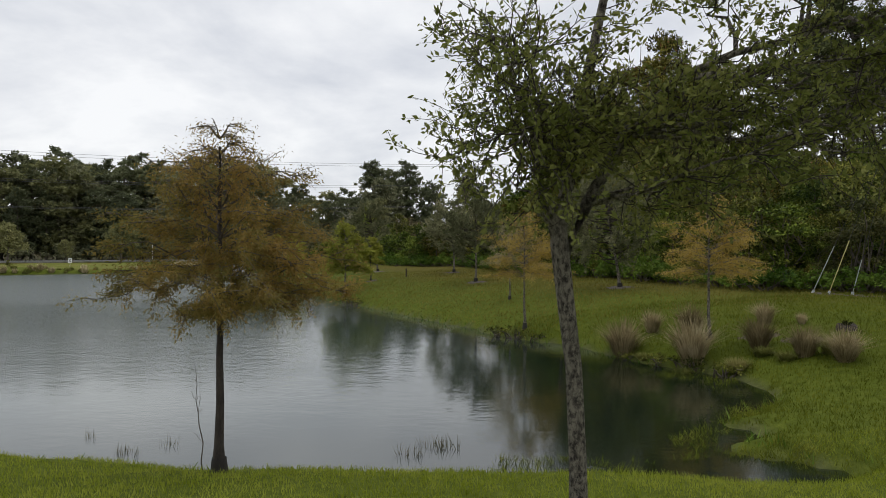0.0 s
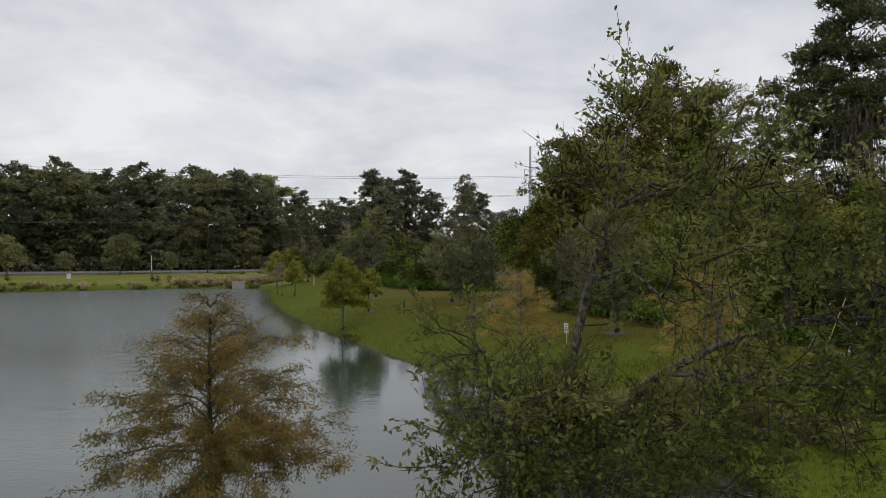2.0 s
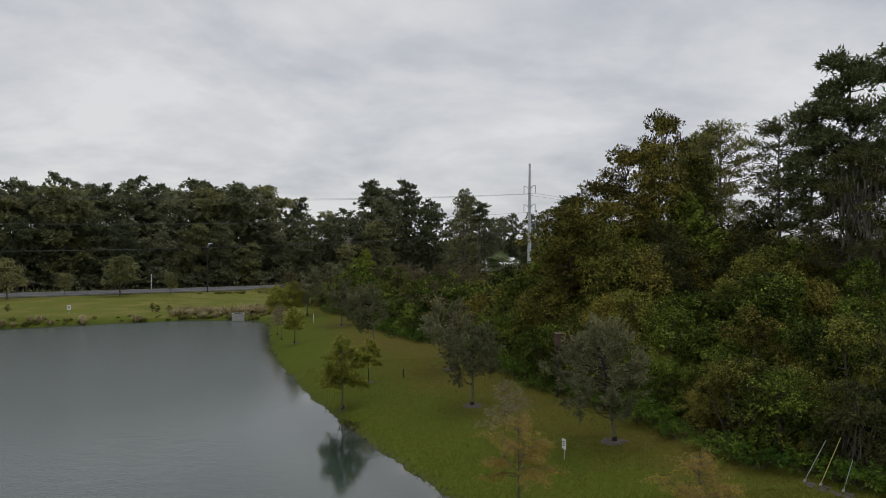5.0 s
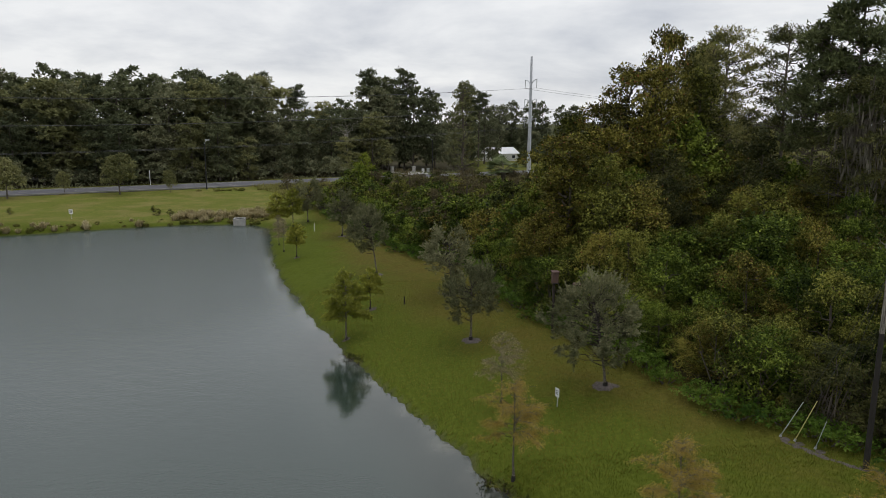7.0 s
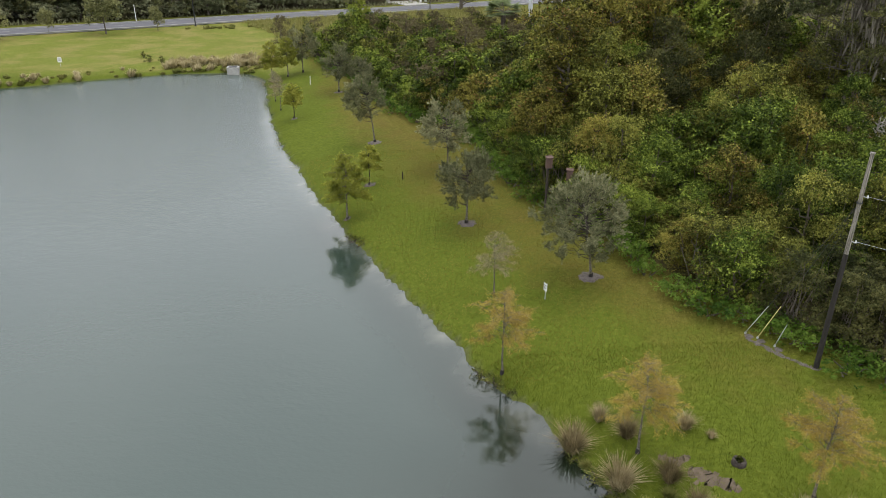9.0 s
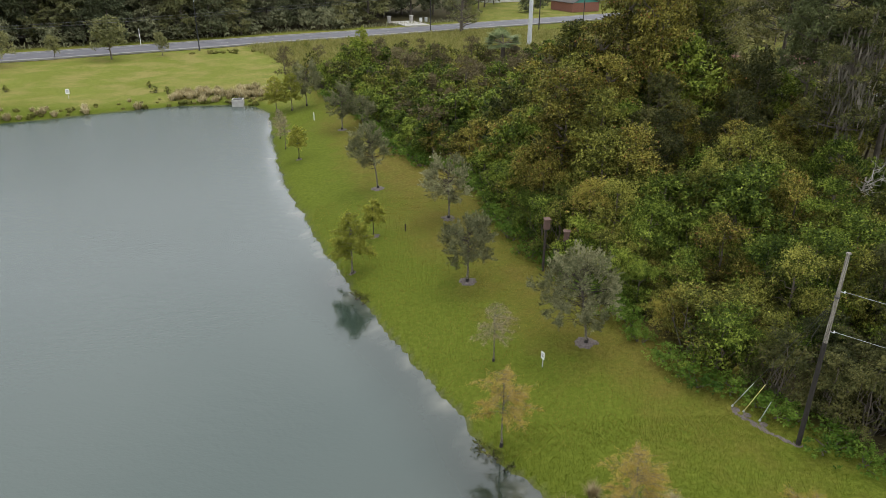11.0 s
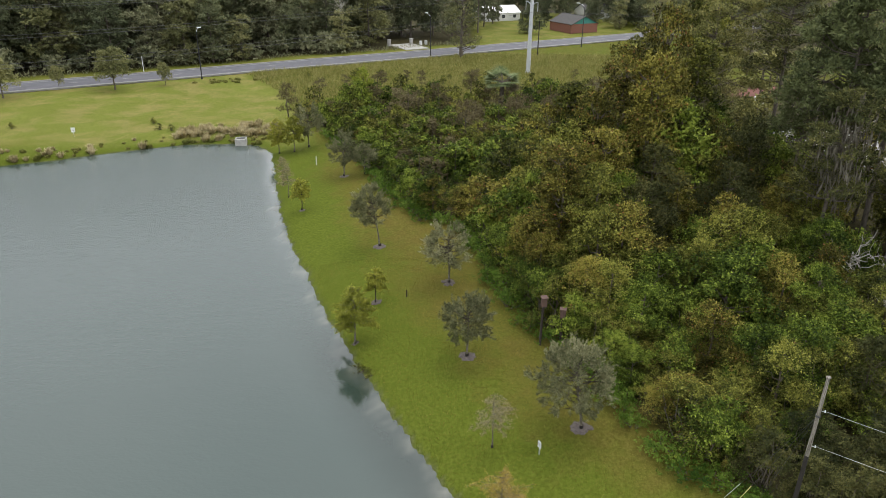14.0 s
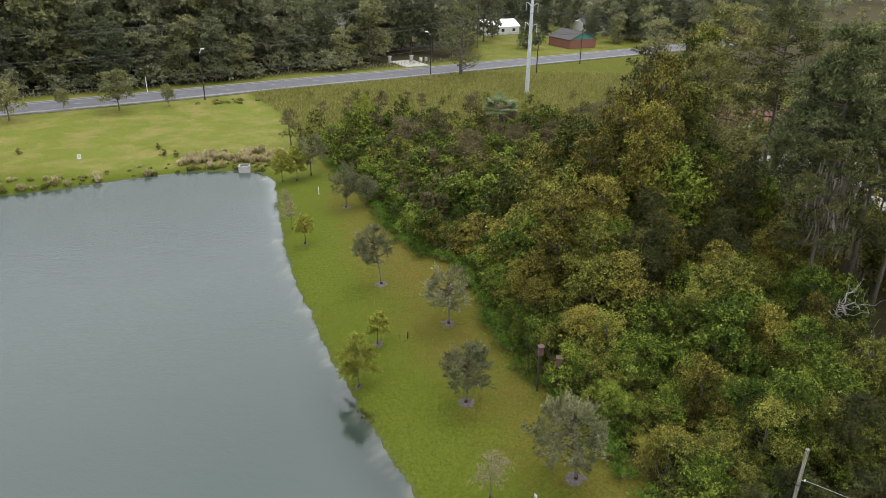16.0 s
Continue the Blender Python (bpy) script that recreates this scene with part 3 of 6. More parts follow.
def height(x, y):
    x, y = np.asarray(x, float), np.asarray(y, float)
    d = shore_dist(x, y)
    far = smooth01((y - 96) / 16) * smooth01((-20 - x) / 16 + smooth01((y - 112) / 20))
    far = np.maximum(far, smooth01((y - 128) / 40))
    lip = 0.3 - 0.1 * far
    top = 1.62 * (1 - far) + 0.55 * far
    out = lip * (1 - np.exp(-np.maximum(d, 0) / 0.45)) + top * (1 - np.exp(-np.maximum(d, 0) / 6.0))
    marsh = np.exp(-((x - 9.0) ** 2 / 12 + (y - 14.5) ** 2 / 14))
    out = out * (1 - 0.6 * marsh)
    inn = -np.minimum(-np.minimum(d, 0) * 0.22, 1.6)
    z = np.where(d > 0, out, inn)
    z = z + np.where(d > 1, 0.05 * wave(x, y, 0.33, 2.0) + 0.02 * wave(x, y, 1.5, 5.0), 0)
    for lx, ly, r, a in LUMPS:
        z = z + a * np.exp(-((x - lx) ** 2 + (y - ly) ** 2) / (r * r)) * (0.8 + 0.3 * wave(x, y, 3.1, 2.2))
    return z


def ground_at(x, y):
    return float(height(np.array([x]), np.array([y]))[0])


def spaced(*runs):
    return np.unique(np.round(np.concatenate([np.arange(a, b2, s) for a, b2, s in runs]), 3))


def grid_sheet(name, xs, ys, zf, mat):
    gx, gy = np.meshgrid(xs, ys, indexing="ij")
    gx, gy = gx.ravel(), gy.ravel()
    v = np.stack([gx, gy, zf(gx, gy)], 1)
    i, j = np.meshgrid(np.arange(len(xs) - 1), np.arange(len(ys) - 1), indexing="ij")
    a = i * len(ys) + j
    me = mesh_np(name, v, np.stack([a, a + len(ys), a + len(ys) + 1, a + 1], -1).reshape(-1, 4), mat, True)
    return me, gx, gy


def set_attr(me, name, values):
    me.attributes.new(name, "FLOAT", "POINT").data.foreach_set("value", np.asarray(values, np.float32))


GX = spaced((-4000, -500, 500), (-500, -150, 50), (-150, -76, 6), (-76, -36, 1.0), (-36, 24, 0.5), (24, 70, 1.2), (70, 150, 5), (150, 500, 50), (500, 4001, 500))
GY = spaced((-600, -100, 100), (-100, -8, 8), (-8, 0, 1.0), (0, 60, 0.5), (60, 113, 0.5), (113, 126, 1.0), (126, 240, 3), (240, 500, 20), (500, 4501, 500))
ground_me, gx, gy = grid_sheet("ground", GX, GY, height, M["ground"])
sd, wd = shore_dist(gx, gy), signed(gx, gy, WOOD)
lawn_dry = -0.2 + 0.94 * smooth01((sd - 2.5) / 8.0) * (0.35 + 0.65 * smooth01((gy - 24) / 16)) - 0.35 * smooth01((gy - 96) / 20)
set_attr(ground_me, "dryness", lawn_dry)
ROAD = [(-420, -40), (-160, 104), (-90.9, 146), (-71, 157.3), (-55, 167), (-39.2, 178.9), (-20.4, 188.8), (-2.3, 200.1), (17.2, 212.7), (39.5, 226.4), (80, 252), (300, 395)]
past_road = gy - np.interp(gx, [p[0] for p in ROAD], [p[1] for p in ROAD])
rough_edge = np.interp(gy, [108, 124, 133, 147, 158, 170], [-22, -26.5, -28.8, -34, -40.5, -48])
mown = smooth01((gy - 96) / 18) * smooth01((sd - 0.5) / 3) * smooth01((rough_edge + 4 - gx) / 5) * smooth01((2 - past_road) / 6)
set_attr(ground_me, "far_lawn", np.maximum(mown, 0.8 * smooth01((past_road - 2) / 4) * np.maximum(smooth01((14 - past_road) / 4), smooth01((gx - 12) / 4) * smooth01((70 - gx) / 8))))
litter_far = smooth01((past_road - 12) / 4) * smooth01((14 - gx) / 5)
set_attr(ground_me, "wood", np.maximum.reduce([smooth01((0.6 - wd) / 1.8), smooth01((gy - 300) / 20), litter_far, smooth01((gx - 70) / 12) * smooth01((gy - 175) / 12)]))
set_attr(ground_me, "bed", smooth01((0.12 - sd) / 0.3) * smooth01((0.03 - height(gx, gy)) / 0.08))
tagged(new("ground", ground_me), "mown green lawn sloping to the pond, olive and yellowish further up", "ground", kind="structure")

WX = spaced((-140, -44, 4), (-44, 11, 0.6))
WY = spaced((8, 60, 0.6), (60, 114, 1.2))
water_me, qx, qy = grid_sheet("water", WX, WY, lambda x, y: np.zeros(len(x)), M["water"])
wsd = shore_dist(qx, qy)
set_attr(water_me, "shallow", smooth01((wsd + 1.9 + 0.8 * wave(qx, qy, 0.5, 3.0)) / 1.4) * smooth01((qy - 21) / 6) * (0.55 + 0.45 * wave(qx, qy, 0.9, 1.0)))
# mask for the painted reflection dark: near corner, weaker along the nearer shore
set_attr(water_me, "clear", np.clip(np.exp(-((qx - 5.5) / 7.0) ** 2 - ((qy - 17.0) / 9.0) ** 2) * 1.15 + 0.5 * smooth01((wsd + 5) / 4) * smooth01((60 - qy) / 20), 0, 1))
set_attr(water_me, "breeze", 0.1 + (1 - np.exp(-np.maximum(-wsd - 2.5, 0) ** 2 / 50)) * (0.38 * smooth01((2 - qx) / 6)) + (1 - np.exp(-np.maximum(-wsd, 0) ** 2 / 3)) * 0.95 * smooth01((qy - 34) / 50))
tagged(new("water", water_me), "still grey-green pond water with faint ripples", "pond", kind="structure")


# ---- trees ----
def clump_leaves(name, rng, clumps, per_m2, length, width, mat, droop=0.2, upright=0.5, shell=0.6):
    """Leaves gathered in clumps (centre, radii) with gaps between; denser on the outside of each."""
    base, way, face = [], [], []
    for c, r in clumps:
        r = np.broadcast_to(r, 3)
        k = max(6, int(1.9 * per_m2 * 12.57 * (r[0] * r[1] + r[0] * r[2] + r[1] * r[2]) / 3))
        # leaves sit in tufts, so that each clump has bright tips and dark hollows
        tufts = max(4, k // 9)
        td = unit(rng, tufts)
        td[:, 2] = np.where(td[:, 2] < -0.35, -td[:, 2], td[:, 2])
        reach = (shell + (1 - shell) * rng.random(tufts) ** 0.6) * (1 + 0.24 * rng.normal(size=tufts))
        pick = rng.integers(tufts, size=k)
        d = td[pick]
        base.append(c + d * r * reach[pick][:, None] + rng.normal(size=(k, 3)) * r * 0.15)
        way.append(d * 0.8 + unit(rng, k) * 0.8 + np.array([0, 0, -droop]))
        face.append(unit(rng, k) * 0.5 + d * 0.85 + np.array([0, 0, upright]))
    base, way, face = np.concatenate(base), np.concatenate(way), np.concatenate(face)
    k = len(base)
    s = 0.6 + 0.8 * rng.random(k)
    return spray_mesh(name, base, way, face, 0.82 * length * s, 0.95 * width * s, mat)


def envelope(rng, count, z0, z1, profile, cr, squash=0.75, inner=0.35):
    """Leaf clumps gathered on boughs between two heights, so that a crown swells in mounds with hollows; profile(u) gives its radius."""
    out, boughs = [], max(5, count // 5)
    lean = rng.normal(size=2) * 0.12
    for i in range(boughs):
        u = (i + 0.2 + 0.6 * rng.random()) / boughs
        a, big = i * 2.4 + 0.5 * rng.normal(), profile(u)
        q = (inner + (1 - inner) * rng.random() ** 0.7) * (0.7 if u < 0.9 else 0.3)
        hub = np.array([(np.cos(a) * q + lean[0] * u) * big, (np.sin(a) * q + lean[1] * u) * big, z0 + (z1 - z0) * (0.04 + 0.92 * u)])
        swell = big * (0.34 + 0.16 * rng.random()) + 0.25 * cr
        for d in unit(rng, count // boughs + (i < count % boughs)):
            d[2] = abs(d[2]) * 1.1 - 0.45
            r = cr * (0.6 + 0.55 * rng.random())
            c = hub + d * np.array([1, 1, 0.8]) * swell * (0.6 + 0.4 * rng.random())
            c[2] = min(max(c[2], z0 * 0.6), z1)
            out.append((c, np.array([r, r, r * squash])))
    return out


def limbs(rng, clumps, trunk_top, z_low, r0, share=0.7, sag=-0.05):
    """Limbs that run from the trunk out to the clumps."""
    paths = []
    for c, r in clumps:
        if rng.random() > share:
            continue
        zs = np.clip(c[2] - 0.35 * np.hypot(c[0], c[1]) - 0.3 * rng.random(), z_low, trunk_top)
        a = np.array([0.03 * c[0], 0.03 * c[1], zs])
        p = bend(rng, a, c, 5, sag, 0.07)
        paths.append((p, np.linspace(r0 * 0.38, r0 * 0.07, 5)))
    return paths


def trunk_path(rng, h, r, lean=0.03, flare=1.35, k=9):
    t = np.linspace(0, 1, k)
    w = np.cumsum(rng.normal(size=(k, 2)) * lean * h / k, 0)
    w -= w[0]
    p = np.stack([w[:, 0], w[:, 1], t * h - 0.15], 1)
    rad = r * (1 - 0.75 * t) * (1 + (flare - 1) * np.exp(-t * 18))
    return p, rad


class Kind:
    """A thing built once, then copied with all its parts."""

    def __init__(self, maker):
        self.maker, self.first = maker, None

    def put(self, m, label="", group=""):
        if self.first is None:
            self.first = self.maker()
            self.first.matrix_basis = m
            ob = self.first
        else:
            k = self.first.scale
            ob = copy_thing(self.first, m @ Matrix.Diagonal((1 / k[0], 1 / k[1], 1 / k[2], 1)))
        return tagged(ob, label, group=group)


def stand(x, y, turn=0.0, s=1.0, sz=None, sink=0.05):
    return pose(x, y, ground_at(x, y) - sink, 0, 0, turn) @ Matrix.Diagonal((s, s, sz if sz else s, 1))


def broadleaf(seed, mat, h=10.0, spread=3.6, low=0.25, count=60, cr=0.9, dens=8.2, leaf=0.28, bark="bark", trunk_r=0.16, shape=0.5, crest=0.98, name="tree", label="leafy olive-green tree in the dense wood"):
    def make():
        rng = np.random.default_rng(seed)
        t = root(name, Matrix(), label, "tree", "woodland trees")

        def prof(u):
            return spread * (0.25 + 0.75 * np.sin(np.pi * min(crest, u ** shape * 0.86 + 0.12)) ** 0.8)
        cl = envelope(rng, count, low * h, h - cr * 0.6, prof, cr)
        tp = trunk_path(rng, h * 0.85, trunk_r, 0.06)
        part("trunk", tube_mesh("trunk", [tp], M[bark], 7), None, t)
        part("branching", tube_mesh("branches", limbs(rng, cl, h * 0.8, low * h * 0.8, trunk_r, 0.4), M[bark], 3), None, t)["kind"] = "stuff"
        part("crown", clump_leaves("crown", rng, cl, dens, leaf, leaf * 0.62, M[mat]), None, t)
        return t
    return Kind(make)


def shrub(seed, mat, h=4.0, spread=2.2, count=34, cr=0.62, dens=13.0, leaf=0.22, name="shrub", label="dense wild shrub at the wood's edge"):
    def make():
        rng = np.random.default_rng(seed)
        t = root(name, Matrix(), label, "shrub", "woodland shrubs")
        cl = envelope(rng, count, 0.25, h - cr * 0.6, lambda u: spread * (1 - 0.72 * u ** 2.2), cr, 0.7, 0.45)
        stems = [(bend(rng, (0.2 * c[0], 0.2 * c[1], -0.1), c, 5, 0.1, 0.08), np.linspace(0.05, 0.012, 5)) for c, r in cl[::2]]
        part("stem_growth", tube_mesh("stems", stems, M["bark"], 4), None, t)["kind"] = "stuff"
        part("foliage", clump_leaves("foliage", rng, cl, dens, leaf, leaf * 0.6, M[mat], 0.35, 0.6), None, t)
        return t
    return Kind(make)


def vine_hung(seed, mat, h=7.0, spread=2.6, count=50, cr=0.72, dens=11.0, leaf=0.25, name="vine_covered_tree", label="tree hung with climbing vines to the ground"):
    def make():
        rng = np.random.default_rng(seed)
        t = root(name, Matrix(), label, "tree", "woodland trees")
        cl = envelope(rng, count, 0.3, h - cr * 0.6, lambda u: spread * (0.75 + 0.3 * np.sin(np.pi * u) - 0.55 * u ** 3), cr, 0.95, 0.5)
        part("trunk", tube_mesh("trunk", [trunk_path(rng, h * 0.85, 0.13, 0.08)], M["bark"], 6), None, t)
        part("branching", tube_mesh("branches", limbs(rng, cl, h * 0.8, 0.6, 0.13, 0.3), M["bark"], 3), None, t)["kind"] = "stuff"
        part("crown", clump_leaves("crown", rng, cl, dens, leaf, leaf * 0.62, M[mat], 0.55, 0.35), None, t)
        return t
    return Kind(make)


def lawn_oak(seed, h=5.6, spread=1.75, low=0.3, count=62, lean=0.0, label="young grey-green live oak on the lawn"):
    """Young oak: a bare short trunk and a round, dense crown of fine twigs that fan out and up."""
    def make():
        rng = np.random.default_rng(seed)
        t = root("young_oak", Matrix(), label, "tree", "young oaks on the lawn")
        z0 = low * h
        mid = np.array([lean, 0, (z0 + h) / 2])
        rad = np.array([spread, spread, (h - z0) / 2])
        tp, tr = trunk_path(rng, h * 0.8, 0.09, 0.03, 1.3)
        tp[:, 0] += lean * np.linspace(0, 1, len(tp)) ** 1.3
        part("trunk", tube_mesh("trunk", [(tp, tr)], M["oak_bark"], 8), None, t)
        part("trunk_guard", tube_mesh("trunk_guard", [(np.array([(0, 0, -0.1), (0, 0, 0.16), (0, 0, 0.34)]), np.array([0.15, 0.14, 0.13]))], M["tar"], 8), None, t, "dark wet base of the trunk")
        boughs, paths, base, way, face = [], [], [], [], []
        for i in range(count):
            d = unit(rng, 1)[0]
            d[2] = d[2] * 0.95 - 0.04
            q = 0.45 + 0.5 * rng.random() ** 0.5
            wide = 1.0 - 0.22 * max(0.0, d[2])
            c = mid + d * rad * q * np.array([wide, wide, 1.0]) * (0.9 + 0.18 * rng.random())
            foot = np.array([np.interp(max(z0 * 0.8, c[2] - 0.8), tp[:, 2], tp[:, 0]), 0, max(z0 * 0.8, min(c[2] - 0.5, h * 0.7))])
            paths.append((bend(rng, foot, c, 5, -0.06, 0.06), np.linspace(0.03, 0.008, 5)))
            boughs.append(c)
        hub = mid - np.array([0, 0, rad[2] * 0.55])
        for c in boughs:
            out = norm((c - hub)[None])[0]
            for q in range(12):
                k = 26
                s0 = c + unit(rng, 1)[0] * 0.42 * rng.random() ** 0.5
                d = out * 0.75 + unit(rng, 1)[0] * 0.65 + np.array([0, 0, 0.12])
                f = rng.random((k, 1)) ** 0.8
                base.append(s0 + d * f * (0.26 + 0.24 * rng.random()) + rng.normal(size=(k, 3)) * (0.07 * (1.15 - f)))
                way.append(np.tile(d, (k, 1)) * 0.9 + unit(rng, k) * 0.55)
                face.append(unit(rng, k) * 0.8 + out * 0.5 + np.array([0, 0, 0.5]))
        base, way, face = np.concatenate(base), np.concatenate(way), np.concatenate(face)
        s = 0.6 + 0.8 * rng.random(len(base))
        part("branching", tube_mesh("branches", paths, M["dark_bark"], 4), None, t)["kind"] = "stuff"
        part("crown", leaf_mesh("crown", base, way, face, 0.13 * s, 0.05 * s, M["grey_oak"]), None, t)
        return t
    return Kind(make)


def cypress(seed, mat, h=5.0, spread=1.5, low=0.42, layers=13, per=7, k=46, size=0.16, trunk_r=0.07, top=0.95, label="young bald cypress with feathery needles", sparse=1.0, dome=1.25, twig="bark", thin=0.55):
    """Bald cypress: a straight dark trunk and near-level limbs with drooping feathery sprays."""
    def make():
        rng = np.random.default_rng(seed)
        t = root("bald_cypress", Matrix(), label, "tree", "bald cypresses by the pond")
        tp, tr = trunk_path(rng, h * top, trunk_r, 0.03, 1.9)
        part("trunk", tube_mesh("trunk", [(tp, tr)], M["dark_bark" if twig == "bark" else twig], 9), None, t)
        part("wet_base", tube_mesh("wet_base", [(tp[0] + np.array([(0, 0, 0), (0, 0, 0.2), (0, 0, 0.42)]), trunk_r * np.array([2.3, 1.9, 1.5]))], M["tar"], 10), None, t, "black wet foot of the trunk")
        paths, base, way, face = [], [], [], []
        for i in range(layers):
            u = i / (layers - 1)
            z = h * (low + (0.97 - low) * u)
            reach = spread * (1.0 - 0.88 * u ** dome) * 1.08
            for j in range(max(3, int(per * (1 - 0.45 * u)))):
                a, q = rng.random() * 6.283, reach * (0.6 + 0.5 * rng.random())
                o = np.array([np.interp(z, tp[:, 2], tp[:, 0]), np.interp(z, tp[:, 2], tp[:, 1]), z])
                e = o + np.array([np.cos(a) * q, np.sin(a) * q, q * (0.05 + 0.55 * u) + rng.normal() * 0.08])
                p = bend(rng, o, e, 7, 0.1 * q, 0.05)
                paths.append((p, np.linspace(trunk_r * 0.24, 0.005, 7)))
                for sidew in range(int(5 + 6 * q)):
                    f = 0.25 + 0.75 * rng.random()
                    s0 = p[0] + (p[-1] - p[0]) * f
                    s0[2] = np.interp(f, np.linspace(0, 1, 7), p[:, 2])
                    out = np.array([np.cos(a), np.sin(a), 0]) + rng.normal(size=3) * 0.75
                    out[2] = out[2] * 0.5 - 0.25
                    tip = s0 + out / np.linalg.norm(out) * (0.16 + 0.26 * rng.random()) * spread / 1.5
                    paths.append((np.array([s0, (s0 + tip) / 2 + [0, 0, 0.02], tip]), np.array([0.007, 0.005, 0.003])))
                    kk = max(3, int(k * sparse * (1 - thin * u) * (0.5 + rng.random()) / 5))
                    b0 = s0 + (tip - s0) * rng.random((kk, 1)) * 1.1 + rng.normal(size=(kk, 3)) * 0.032 * spread
                    base.append(b0)
                    way.append(norm(np.tile(tip - s0, (kk, 1))) * 0.7 + unit(rng, kk) * 0.8 + np.array([0, 0, -0.35]))
                    face.append(unit(rng, kk) + np.array([0, 0, 0.8]))
        base, way, face = np.concatenate(base), np.concatenate(way), np.concatenate(face)
        s = 0.6 + 0.8 * rng.random(len(base))
        part("branching", tube_mesh("branches", paths, M[twig], 3), None, t)["kind"] = "stuff"
        part("crown", leaf_mesh("crown", base, way, face, size * s, size * 0.26 * s, M[mat], 0.05), None, t)
        return t
    return Kind(make)


def pine(seed, h=26.0, count=84, spread=4.2, low=0.48, mat="pine", leaf=0.45, dens=12.0, label="tall pine with a bare trunk and open crown"):
    def make():
        rng = np.random.default_rng(seed)
        t = root("pine_tree", Matrix(), label, "tree", "tall pines")
        cl = envelope(rng, count, low * h, h - 0.5, lambda u: spread * (0.55 + 0.55 * np.sin(np.pi * min(1, 0.2 + u * 0.75))), 1.15, 0.65, 0.25)
        part("trunk", tube_mesh("trunk", [trunk_path(rng, h * 0.97, 0.24, 0.03, 1.2)], M["bark"], 7), None, t)
        part("branching", tube_mesh("branches", limbs(rng, cl, h * 0.95, h * 0.45, 0.2, 1.0, -0.2), M["bark"], 4), None, t)["kind"] = "stuff"
        part("crown", clump_leaves("crown", rng, cl, dens, leaf, leaf * 0.34, M[mat], 0.0, 0.2, 0.25), None, t)
        return t
    return Kind(make)


